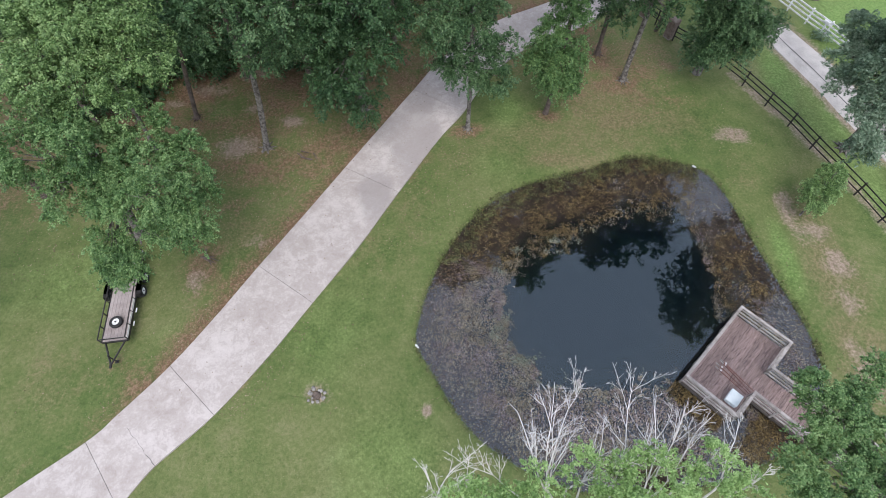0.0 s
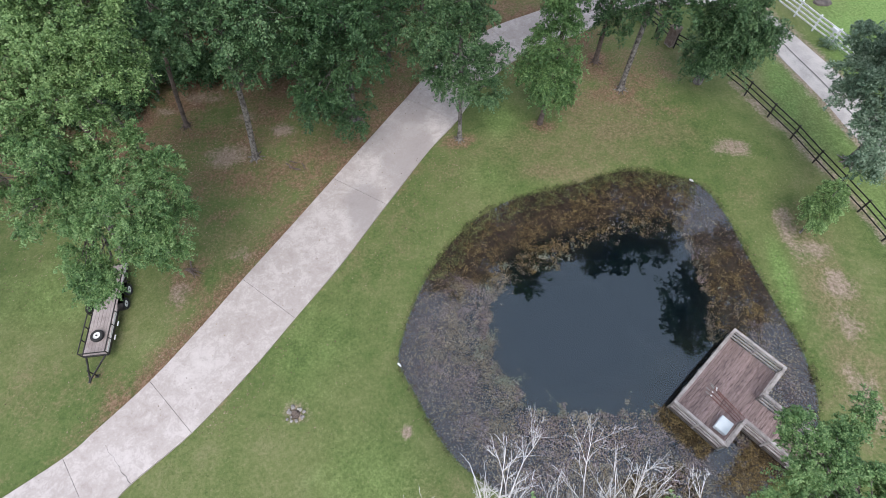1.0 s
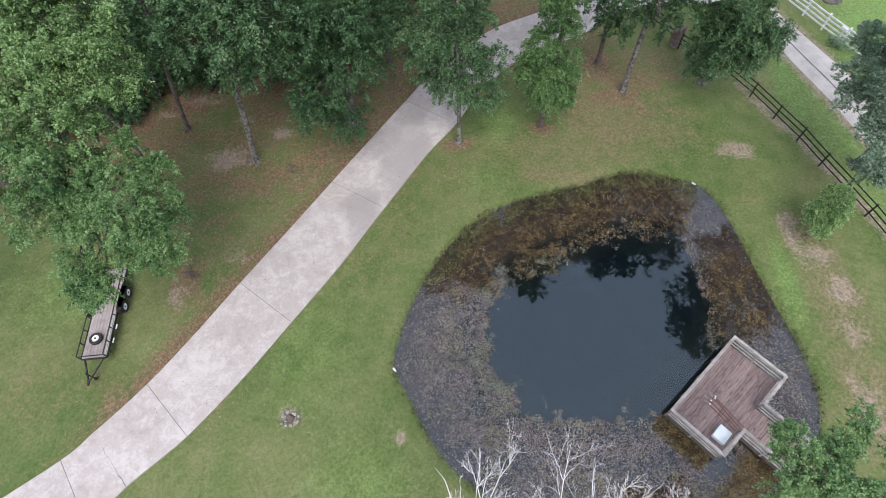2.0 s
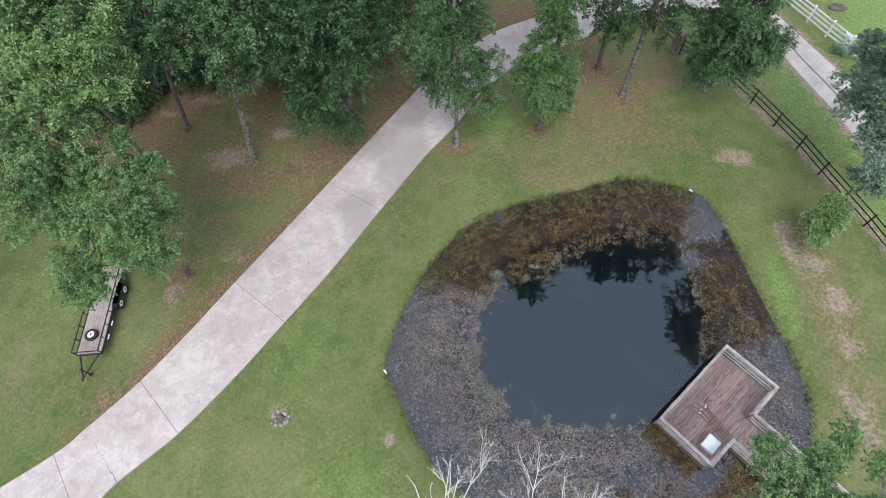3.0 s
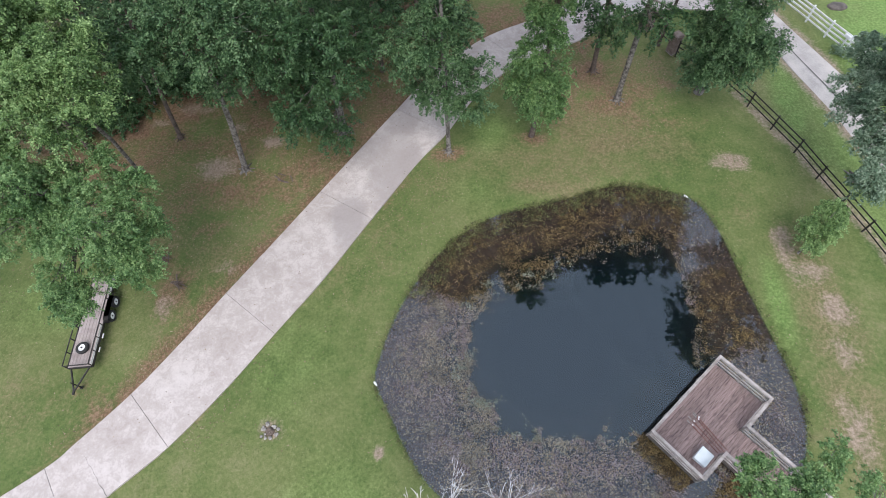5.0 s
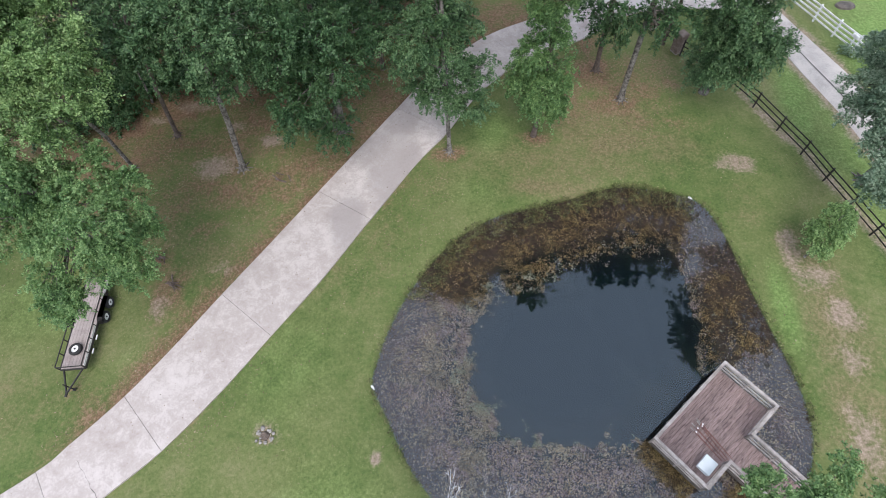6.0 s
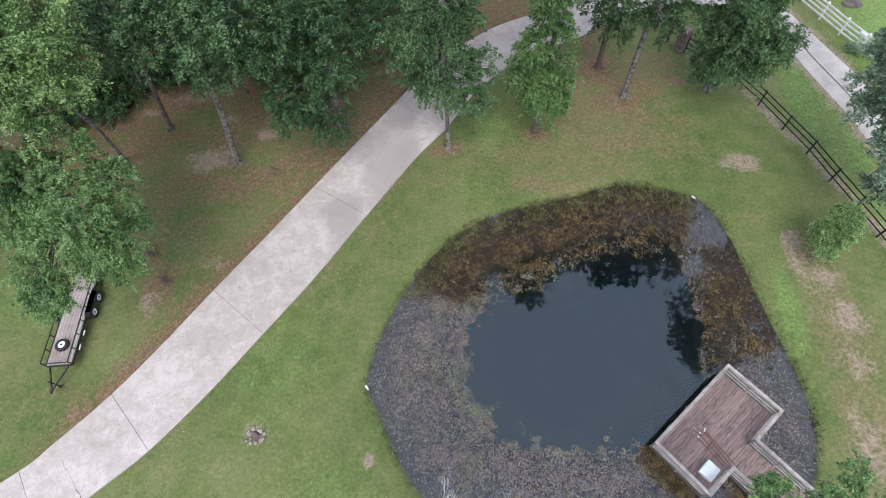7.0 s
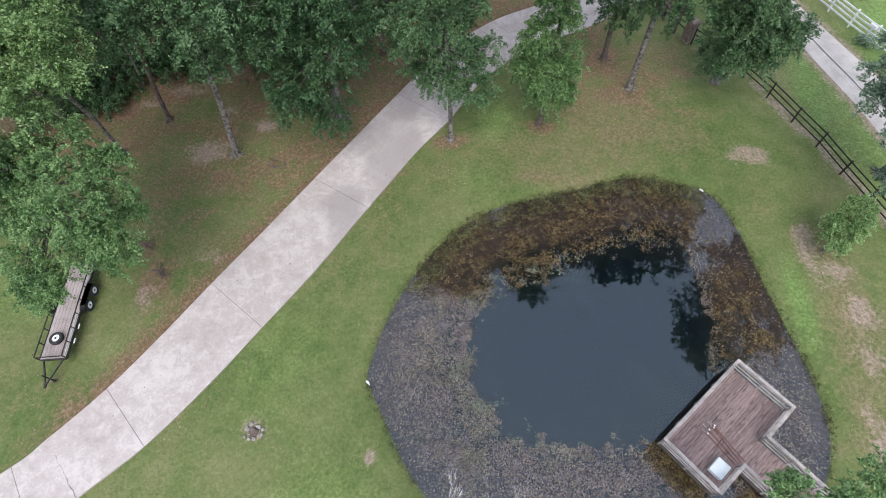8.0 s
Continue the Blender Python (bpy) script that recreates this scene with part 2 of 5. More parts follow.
BRICK = two_scale("brown_brick", (0.15, 0.11, 0.09), (0.27, 0.21, 0.175), 3, 25, 0.9, 0.5, spread=0.15)
MORTAR = two_scale("mortar", (0.26, 0.23, 0.2), (0.36, 0.33, 0.3), 3, 30, 0.95, 0.4)
PLASTIC_WHITE = two_scale("pale_blue_white_plastic", (0.60, 0.67, 0.69), (0.72, 0.77, 0.78), 2, 20, 0.45, 0.1)
STICK = two_scale("dead_branch", (0.10, 0.08, 0.07), (0.24, 0.19, 0.165), 3, 20, 0.9, 0.5)
STONE = two_scale("pale_stone", (0.17, 0.155, 0.14), (0.36, 0.345, 0.32), 3, 20, 0.9, 0.5, spread=0.2)
ROD = two_scale("red_brown_pole", (0.11, 0.040, 0.032), (0.22, 0.085, 0.065), 4, 30, 0.6, 0.2)
LEAF_LIGHT = leaf_material("yellow_green_leaves", (0.056, 0.120, 0.035), (0.165, 0.296, 0.094), (0.345, 0.51, 0.192))
LEAF_YOUNG = leaf_material("young_pale_leaves", (0.12, 0.235, 0.065), (0.25, 0.42, 0.125), (0.42, 0.60, 0.235))
LEAF_OAK = leaf_material("oak_leaves", (0.035, 0.088, 0.035), (0.088, 0.185, 0.070), (0.185, 0.307, 0.131))
LEAF_DEEP = leaf_material("deep_green_leaves", (0.020, 0.060, 0.022), (0.055, 0.128, 0.046), (0.118, 0.220, 0.085))
LEAF_BLUE = leaf_material("blue_green_leaves", (0.075, 0.145, 0.080), (0.19, 0.30, 0.175), (0.36, 0.48, 0.32))
LEAF_FRESH = leaf_material("fresh_green_leaves", (0.052, 0.126, 0.040), (0.133, 0.262, 0.084), (0.28, 0.435, 0.165))
LEAF_BRIGHT = leaf_material("bright_green_leaves", (0.050, 0.120, 0.036), (0.120, 0.240, 0.076), (0.235, 0.385, 0.135))
PLAIN = (1.0, 1.0, 1.0)
LEAF_BROWN = leaf_material("brown_water_weed", (0.085, 0.052, 0.032), (0.30, 0.205, 0.118), (0.66, 0.51, 0.32), 0.6, 0.15, 0.9, PLAIN)
LEAF_RUST = leaf_material("rusty_weed_tips", (0.028, 0.020, 0.009), (0.170, 0.113, 0.043), (0.37, 0.277, 0.122), 0.6, 0.15, 1.4, PLAIN)
LEAF_OLIVE = leaf_material("olive_shore_weed", (0.026, 0.031, 0.012), (0.110, 0.120, 0.046), (0.26, 0.265, 0.115), 0.6, 0.15, 1.5, PLAIN)
LEAF_MAT = leaf_material("tan_weed_tips", (0.14, 0.117, 0.086), (0.24, 0.205, 0.153), (0.40, 0.36, 0.275), 0.6, 0.1, 0.9, PLAIN)
LEAF_SAGE = leaf_material("sage_weed_sprigs", (0.13, 0.14, 0.10), (0.23, 0.25, 0.18), (0.38, 0.40, 0.31), 0.6, 0.1, 0.9, PLAIN)
# grey-pink holds some sky reflection besides the stems' own colour
LEAF_DUSK = leaf_material("dusky_weed_stems", (0.134, 0.097, 0.098), (0.245, 0.186, 0.182), (0.44, 0.37, 0.358), 0.6, 0.1, 1.2, PLAIN)
LEAF_GRASS = leaf_material("grass_tufts", (0.075, 0.112, 0.037), (0.130, 0.172, 0.060), (0.22, 0.24, 0.115), 0.7, 0.25, 0.4, PLAIN)
LEAF_FALLEN = leaf_material("fallen_leaves", (0.085, 0.058, 0.038), (0.17, 0.122, 0.080), (0.34, 0.27, 0.19), 0.8, 0.05, 0.6, PLAIN)

# ---- building helpers ----


def smooth(points, per=8, closed=False):
    """Points of a Catmull-Rom curve through the control points."""
    p = np.array(points, float)
    p = np.vstack([p[-1], p, p[:2]]) if closed else np.vstack([2 * p[0] - p[1], p, 2 * p[-1] - p[-2]])
    u = np.linspace(0, 1, per, endpoint=False)[:, None]
    out = [0.5 * (2 * p[i] + (p[i + 1] - p[i - 1]) * u + (2 * p[i - 1] - 5 * p[i] + 4 * p[i + 1] - p[i + 2]) * u**2 + (3 * p[i] - p[i - 1] - 3 * p[i + 1] + p[i + 2]) * u**3) for i in range(1, len(p) - 2)]
    return np.vstack(out) if closed else np.vstack(out + [p[-2:-1]])


def quads_mesh(name, corners, material):
    """A mesh of loose quads from an array (count, 4, 3)."""
    count = len(corners)
    me = bpy.data.meshes.new(name)
    me.vertices.add(4 * count)
    me.vertices.foreach_set("co", np.ascontiguousarray(corners, np.float32).ravel())
    me.loops.add(4 * count)
    me.loops.foreach_set("vertex_index", np.arange(4 * count, dtype=np.int32))
    me.polygons.add(count)
    me.polygons.foreach_set("loop_start", np.arange(0, 4 * count, 4, dtype=np.int32))
    me.update(calc_edges=True)
    me.materials.append(material)
    return me


def part(name, bm, material, parent=None, label=""):
    """One bmesh as one mesh object, under a thing or a part where one is given."""
    me = bpy.data.meshes.new(name)
    bm.to_mesh(me)
    bm.free()
    me.materials.append(material)
    ob = new(name, me)
    ob.parent = parent
    return tagged(ob, label)


def empty(name, m, label, category, group=""):
    ob = new(name)
    ob.matrix_world = m
    ob.empty_display_size = 0.2
    return tagged(ob, label, category, group)


def box(bm, x0, x1, y0, y1, z0, z1, bevel=0.0):
    made = bmesh.ops.create_cube(bm, size=1.0, matrix=Matrix.Translation(((x0 + x1) / 2, (y0 + y1) / 2, (z0 + z1) / 2)) @ Matrix.Diagonal((x1 - x0, y1 - y0, z1 - z0, 1)))
    if bevel:
        edges = {e for v in made["verts"] for e in v.link_edges}
        bmesh.ops.bevel(bm, geom=list(edges), offset=bevel, segments=1, affect="EDGES")
    return bm


def boxed(x0, x1, y0, y1, z0, z1, bevel=0.0):
    return box(bmesh.new(), x0, x1, y0, y1, z0, z1, bevel)


def tube(bm, points, radii, sides=8):
    """A round bar along points, with a radius at each."""
    pts = [Vector(p) for p in points]
    rings = []
    for i, p in enumerate(pts):
        d = (pts[min(i + 1, len(pts) - 1)] - pts[max(i - 1, 0)]).normalized()
        a = d.orthogonal().normalized() if abs(d.z) < 0.9 else d.cross(Vector((1, 0, 0))).normalized()
        b = d.cross(a)
        rings.append([bm.verts.new(p + float(radii[i]) * (math.cos(k) * a + math.sin(k) * b)) for k in (2 * math.pi * j / sides for j in range(sides))])
    for r, s in zip(rings, rings[1:]):
        for j in range(sides):
            bm.faces.new((r[j], r[(j + 1) % sides], s[(j + 1) % sides], s[j]))
    bm.faces.new(rings[0][::-1])
    bm.faces.new(rings[-1])
    return bm


def lathe(bm, profile, sides=20, m=None):
    """A turned solid: (radius, height) pairs round the z axis."""
    rings = [[bm.verts.new((r * math.cos(k), r * math.sin(k), z)) for k in (2 * math.pi * j / sides for j in range(sides))] for r, z in profile]
    for r, s in zip(rings, rings[1:]):
        for j in range(sides):
            bm.faces.new((r[j], r[(j + 1) % sides], s[(j + 1) % sides], s[j]))
    if m is not None:
        bmesh.ops.transform(bm, matrix=m, verts=[v for r in rings for v in r])
    return bm


def leaf_quads(centres, size, outward, gen, upward=0.5, wild=0.9, slim=0.55):
    """Folded diamond leaves at centres, turned mostly out and up."""
    n = len(centres)
    nor = outward + np.array([0, 0, upward]) + wild * gen.normal(size=(n, 3))
    nor /= np.linalg.norm(nor, axis=1, keepdims=True) + 1e-9
    t = np.cross(nor, gen.normal(size=(n, 3)))
    t /= np.linalg.norm(t, axis=1, keepdims=True) + 1e-9
    b = np.cross(nor, t)
    s = (size * gen.uniform(0.6, 1.35, n))[:, None]
    w = s * slim * gen.uniform(0.7, 1.2, n)[:, None]
    fold = nor * s * 0.12
    return np.stack([centres - t * s / 2, centres + b * w / 2 + fold, centres + t * s / 2, centres - b * w / 2 + fold], 1)

# ---- the pond's outline and zones ----
POND = smooth([(-1.5, 10.0), (-1.35, 11.5), (-0.95, 13.1), (0.1, 15.6), (2.0, 18.4), (4.8, 20.6), (9.1, 21.95), (12.4, 23.05), (14.5, 22.95), (16.4, 22.5), (17.6, 21.7), (18.5, 19.5), (19.05, 16.6), (19.8, 13.2), (20.3, 10.8), (20.3, 8.4), (19.4, 6.2), (17.6, 4.6), (14.5, 3.2), (11.0, 2.5), (6.0, 2.6), (2.6, 4.3), (0.9, 5.9), (-0.5, 8.2)], 8, True)
OPEN = smooth([(3.5, 12.6), (3.9, 14.5), (5.4, 15.6), (7.5, 16.3), (8.8, 17.2), (12.2, 18.5), (15.2, 18.5), (15.9, 16.4), (16.1, 14.0), (15.6, 11.4), (14.2, 9.9), (12.1, 7.6), (9.5, 7.5), (7.1, 7.4), (5.5, 7.65), (4.6, 8.8), (3.7, 9.9), (3.4, 11.2)], 6, True)


def inside_distance(x, y, ring):
    """How far points lie inside a closed outline (outside: minus)."""
    best = np.full(x.shape, 1e9)
    odd = np.zeros(x.shape, bool)
    for (ax, ay), (bx, by) in zip(ring, np.roll(ring, -1, 0)):
        dx, dy = bx - ax, by - ay
        t = np.clip(((x - ax) * dx + (y - ay) * dy) / (dx * dx + dy * dy + 1e-12), 0, 1)
        best = np.minimum(best, np.hypot(x - ax - t * dx, y - ay - t * dy))
        cross = ((ay > y) != (by > y)) & (x < (bx - ax) * (y - ay) / (by - ay + 1e-12) + ax)
        odd ^= cross
    return np.where(odd, best, -best)


WATER_Z = -0.22


def land_height(x, y):
    d = inside_distance(x, y, POND)
    wave = 0.05 * np.sin(x * 0.31 + 1.0) * np.cos(y * 0.27) + 0.03 * np.sin(x * 0.8 + y * 0.6)
    bank = np.interp(d, [-2.5, -0.8, -0.35, 0.45, 0.9, 3.0, 6.0], [0, -0.02, -0.09, -0.40, -0.52, -0.85, -1.5])
    return bank + (wave - 0.05) * np.clip((-d - 0.3) / 3, 0, 1)


EDGE_L = smooth([(-27, -3.5), (-22, 1.6), (-17.89, 4.96), (-16.7, 6.3), (-14.67, 8.83), (-12.79, 11.74), (-10.93, 14.9), (-8.65, 18.62), (-6.44, 22.31), (-3.6, 27.0), (-2.0, 29.6), (0.3, 33.2), (4.29, 37.19), (9.2, 39.9), (12.6, 42.6), (17.5, 45.0), (24.0, 46.0)], 6)
EDGE_R = smooth([(-22, -5.5), (-18.0, -0.9), (-15.4, 2.0), (-14.14, 3.82), (-11.77, 6.23), (-9.6, 9.15), (-7.45, 12.45), (-5.0, 16.35), (-2.81, 20.25), (-0.17, 24.74), (1.62, 27.34), (3.92, 31.3), (7.0, 34.3), (11.88, 36.95), (14.6, 39.2), (18.2, 40.2), (25.0, 39.8)], 6)

ROAD_N = smooth([(15.7, 47.5), (21.7, 43.8), (24.4, 39.5), (25.4, 36.3), (26.2, 33.5), (27.2, 30.6), (28.4, 26.6), (30.7, 20), (35.2, 8)], 6)
ROAD_F = smooth([(18, 50.5), (24.3, 46.2), (26.2, 40.8), (27.3, 38.0), (28.75, 34.6), (29.9, 31.8), (31.2, 27.6), (34, 20.6), (39, 9)], 6)


def patches(x, y, spots):
    """How far each place lies within the soft round patches (x, y, radius along x, radius along y, strength)."""
    out = np.zeros(x.shape)
    for cx, cy, rx, ry, a in spots:
        r = np.hypot((x - cx) / rx, (y - cy) / ry)
        out = np.maximum(out, a * np.clip(1.35 - 0.85 * r, 0, 1))
    return out


DRY = ((12.5, 29.0, 5.0, 2.4, 0.62), (16.5, 33.5, 3.0, 2.5, 0.52), (9, 25.0, 8, 2.6, 0.50), (8.4, 22.9, 3.5, 0.9, 0.62), (15.5, 26.4, 4, 2.2, 0.48), (12.7, 26.6, 3.6, 1.5, 0.66), (10.2, 28.8, 1.4, 3.4, 0.6), (23.2, 14.0, 1.9, 5.0, 0.60))
DRY_SIDE = ((22.7, 18.4, 1.8, 2.2, 0.60), (22.8, 9.0, 2.0, 4.5, 0.58), (-4.0, 16.0, 3.0, 2.2, 0.34), (0.5, 3.0, 3.0, 2.0, 0.34), (-2.0, 19.0, 1.6, 3.5, 0.36), (1.8, 23.0, 2.2, 1.6, 0.42), (-12.3, 17.4, 2.4, 2.2, 0.50), (-15.4, 18.6, 2.2, 1.6, 0.46), (-17, 21.5, 2.6, 2.6, 0.44), (20.0, 22.0, 2.0, 2.6, 0.34), (-20.5, 8.0, 3.5, 2.0, 0.36))
LUSH = ((25.3, 30.6, 1.4, 5.0, 0.62), (27.4, 24.5, 1.3, 5.0, 0.55), (27.6, 34.5, 1.0, 5.0, 0.5), (33, 31, 4.0, 14, 0.75), (38, 36, 7, 20, 0.80), (26.3, 28.5, 1.6, 9, 0.48), (28.0, 21.0, 1.5, 8, 0.48), (-21, 14, 5.0, 3.0, 0.42), (-3.0, 3.0, 4.0, 4.0, 0.40), (-6.0, 11.0, 3.0, 4.5, 0.34), (3.2, 22.6, 2.4, 1.6, 0.36), (20.6, 15.2, 0.7, 3.2, 0.62), (4.6, 27.6, 1.6, 2.6, 0.42), (-16.2, 27.3, 1.7, 1.1, 0.55), (-10.4, 24.0, 1.6, 1.2, 0.42), (-7.8, 21.5, 1.3, 2.6, 0.36), (-14.2, 10.8, 2.2, 1.4, 0.36))
LITTER = ((14.4, 31.4, 2.6, 1.4, 0.55), (11.8, 33.2, 2.6, 2.2, 0.66), (12.9, 30.2, 2.2, 1.3, 0.62), (15.4, 28.6, 3.4, 1.4, 0.34), (15.5, 32.5, 3.5, 2.5, 0.40), (9.6, 30.6, 1.4, 2.6, 0.55), (12.3, 33.6, 1.5, 1.2, 0.72), (8.0, 33.0, 5.0, 2.4, 0.46), (11.5, 36.0, 2.5, 1.2, 0.62), (1.8, 25.5, 1.2, 0.8, 0.70), (7.6, 27.0, 1.3, 0.7, 0.60), (6.0, 39.5, 5, 2.5, 0.6))
MOSS = ((-15.3, 28.3, 1.6, 1.2, 0.8), (-15.9, 24.2, 1.7, 1.2, 0.75), (-8.8, 27.0, 1.8, 1.1, 0.7), (-17.3, 22.8, 1.6, 1.4, 0.75), (-10.5, 25.0, 1.6, 0.8, 0.7))
LITTER_WOOD = ((-14.3, 15.0, 1.4, 2.2, 0.56), (-15.6, 16.9, 1.2, 1.0, 0.62), (-16.5, 8.9, 2.0, 0.9, 0.36), (-21.5, 27.6, 3.2, 2.0, 0.72), (-17.9, 29.4, 2.6, 1.8, 0.80), (-17.3, 32.2, 5.0, 2.4, 0.80), (-11.4, 31.5, 6.0, 2.6, 0.70), (-8.6, 28.5, 2.2, 1.4, 0.72), (-12.3, 23.6, 1.3, 1.1, 0.52), (-10.2, 22.6, 2.0, 0.5, 0.52), (-18.0, 24.5, 1.0, 0.8, 0.60), (-25, 31, 5, 6, 0.75), (-13.2, 19.6, 1.6, 1.6, 0.36))
EARTH = ((20.2, 24.9, 1.3, 0.8, 0.72), (21.8, 18.6, 0.6, 1.4, 0.74), (22.6, 17.0, 1.3, 0.9, 0.58), (23.6, 14.7, 0.9, 1.0, 0.70), (23.3, 12.4, 0.9, 1.3, 0.48), (22.7, 8.2, 0.9, 1.8, 0.56), (-13.9, 24.3, 1.2, 1.0, 0.80), (-10.5, 26.7, 0.9, 0.6, 0.78), (-14.3, 31.6, 1.0, 0.8, 0.75), (-0.86, 6.36, 0.30, 0.34, 0.75), (-6.6, 7.2, 0.75, 0.55, 0.62), (-17.0, 29.9, 1.6, 0.6, 0.60), (-19.3, 28.4, 0.8, 0.5, 0.55), (-13.3, 27.9, 1.0, 0.5, 0.50), (-14.5, 13.9, 0.7, 0.8, 0.50), (-11.3, 16.6, 0.8, 0.7, 0.40))


def ground():
    far = np.array([1.5, 4, 9, 18, 35, 70, 140, 300, 700, 1600, 3200])
    xs = np.concatenate([-30 - far[::-1], np.arange(-30, 36.01, 0.25), 36 + far])
    ys = np.concatenate([-6 - far[::-1], np.arange(-6, 48.01, 0.25), 48 + far])
    gx, gy = np.meshgrid(xs, ys)
    z = land_height(gx, gy)
    nx, ny = len(xs), len(ys)
    i = (np.arange(ny - 1)[:, None] * nx + np.arange(nx - 1)[None, :]).ravel()
    me = bpy.data.meshes.new("ground")
    me.from_pydata(np.stack([gx, gy, z], -1).reshape(-1, 3).tolist(), [], np.stack([i, i + 1, i + nx + 1, i + nx], 1).tolist())
    me.polygons.foreach_set("use_smooth", np.ones(len(me.polygons), bool))
    # needles and leaves gather along the wood's side of the drive, and thinly along the other
    ring = np.vstack([EDGE_L, EDGE_R[::-1]])
    out = -inside_distance(gx, gy, ring)
    wood_side = np.array([gx - np.interp(gy, EDGE_L[:, 1], EDGE_L[:, 0])])[0] < 0
    strip = np.where(wood_side, np.interp(out, [-0.3, 0.0, 0.7, 2.2], [0, 0.78, 0.56, 0]), np.interp(out, [-0.3, 0.0, 0.3], [0, 0.30, 0])) * np.clip((gy - 3) / 5, 0.25, 1)
    under = np.clip((gy - 0.1 * gx - 19.0) / 8, 0, 0.56) * np.clip((1.5 - gx) / 4, 0, 1)
    verge = np.interp(-inside_distance(gx, gy, np.vstack([ROAD_N, ROAD_F[::-1]])), [-0.4, 0.0, 0.35, 0.9], [0.75, 0.70, 0.42, 0])
    fence_line = np.interp(np.abs(gx - 0.35 - np.interp(-gy, [-31.7, -25.7, -19.7, -13.4], [21.24, 24.29, 26.49, 28.34])), [0.0, 0.3, 0.75], [0.62, 0.5, 0]) * (gy < 31.5) * (gy > 12)
    moss = patches(gx, gy, MOSS)
    layers = {"dry": np.maximum(patches(gx, gy, DRY + DRY_SIDE), 0.42 * under), "lush": np.maximum(patches(gx, gy, LUSH), 0.32 * moss), "litter": np.maximum(np.maximum(patches(gx, gy, LITTER + LITTER_WOOD), strip), under) * (1 - 0.55 * moss), "earth": np.maximum(np.maximum(patches(gx, gy, EARTH), verge), fence_line)}
    for name, values in layers.items():
        a = me.attributes.new(name, "FLOAT", "POINT")
        a.data.foreach_set("value", np.ascontiguousarray(values, np.float32).ravel())
    me.materials.append(LAWN)
    return tagged(new("ground", me), "mown green lawn with brown leaf litter and bare patches", "ground", kind="structure")


ground()


def water():
    bm = bmesh.new()
    ring = [bm.verts.new((x, y, WATER_Z)) for x, y in POND + (POND - POND.mean(0)) / np.linalg.norm(POND - POND.mean(0), axis=1, keepdims=True) * 0.25]
    bm.faces.new(ring)
    bmesh.ops.recalc_face_normals(bm, faces=bm.faces)
    if bm.faces[:][0].normal.z < 0:
        bmesh.ops.reverse_faces(bm, faces=bm.faces)
    return tagged(part("water", bm, WATER), "still dark pond water mirroring the sky and trees", "pond", kind="structure")


water()

# ---- the concrete drive: slabs between joints ----
drive = tagged(new("driveway"), "pale pinkish-grey concrete drive in long slabs, stained", "driveway", kind="structure")


def slab(a, b):
    """One slab from station a to station b of the two edges, with worn rounded borders."""
    le, re = EDGE_L[a : b + 1].copy(), EDGE_R[a : b + 1].copy()
    for e in (le, re):
        e[0] += (e[1] - e[0]) / np.linalg.norm(e[1] - e[0]) * 0.010
        e[-1] += (e[-2] - e[-1]) / np.linalg.norm(e[-2] - e[-1]) * 0.010
    bm = bmesh.new()
    rows = []
    for p, q in zip(le, re):
        w = (q - p) / np.linalg.norm(q - p)
        line = [(*p, -0.15), (*p, 0.055), (*(p + w * 0.02), 0.07)] + [(*(p + (q - p) * k), 0.07) for k in (0.25, 0.5, 0.75)] + [(*(q - w * 0.02), 0.07), (*q, 0.055), (*q, -0.15)]
        rows.append([bm.verts.new(c) for c in line])
    for r, s in zip(rows, rows[1:]):
        for j in range(len(r) - 1):
            bm.faces.new((r[j], r[j + 1], s[j + 1], s[j]))
    for r in (rows[0], rows[-1]):
        bm.faces.new(r)
    bmesh.ops.recalc_face_normals(bm, faces=bm.faces)
    return part("slab", bm, CONCRETE, drive)


for a, b in ((0, 6), (6, 12), (12, 24), (24, 36), (36, 48), (48, 60), (60, 72), (72, 84), (84, 96)):
    slab(a, b)
bed = bmesh.new()
vs = [[bed.verts.new((*(p + (q - p) * k), 0.045)) for k in (0.01, 0.99)] for p, q in zip(EDGE_L, EDGE_R)]
for r, s in zip(vs, vs[1:]):
    bed.faces.new((r[0], r[1], s[1], s[0]))
part("joint_filler", bed, TAR, drive, "dark filler in the joints of the slabs")

# a ragged crack part of the way across one slab
bm = bmesh.new()
last = None
for k in range(13):
    t = 0.28 + 0.72 * k / 12
    p = EDGE_L[18] + (EDGE_R[18] - EDGE_L[18]) * t
    j, w = 0.022 * math.sin(k * 2.1) + 0.014 * math.sin(k * 5.3), 0.004 + 0.005 * (k > 8) + 0.002 * math.sin(k * 3.0)
    pair = [bm.verts.new((p[0] + j + s * w, p[1] + j + s * w, 0.074)) for s in (-1, 1)]
    if last:
        bm.faces.new((last[0], last[1], pair[1], pair[0]))
    last = pair
part("crack", bm, TAR, drive, "dark ragged crack")

# ---- the public road with its seam ----
bm = bmesh.new()
rows = [[bm.verts.new((*(p + (q - p) * k), z)) for k, z in ((0, -0.12), (0.02, -0.03), (0.25, 0.05), (0.5, 0.075), (0.75, 0.05), (0.98, -0.03), (1, -0.12))] for p, q in zip(ROAD_N, ROAD_F)]
for r, s in zip(rows, rows[1:]):
    for j in range(6):
        bm.faces.new((r[j], r[j + 1], s[j + 1], s[j]))
road = tagged(part("road", bm, ASPHALT), "pale worn asphalt lane beyond the fence", "road", kind="structure")
bm = bmesh.new()
rows = [[bm.verts.new((*(p + (q - p) * k), 0.078)) for k in (0.36, 0.385)] for p, q in zip(ROAD_N, ROAD_F)]
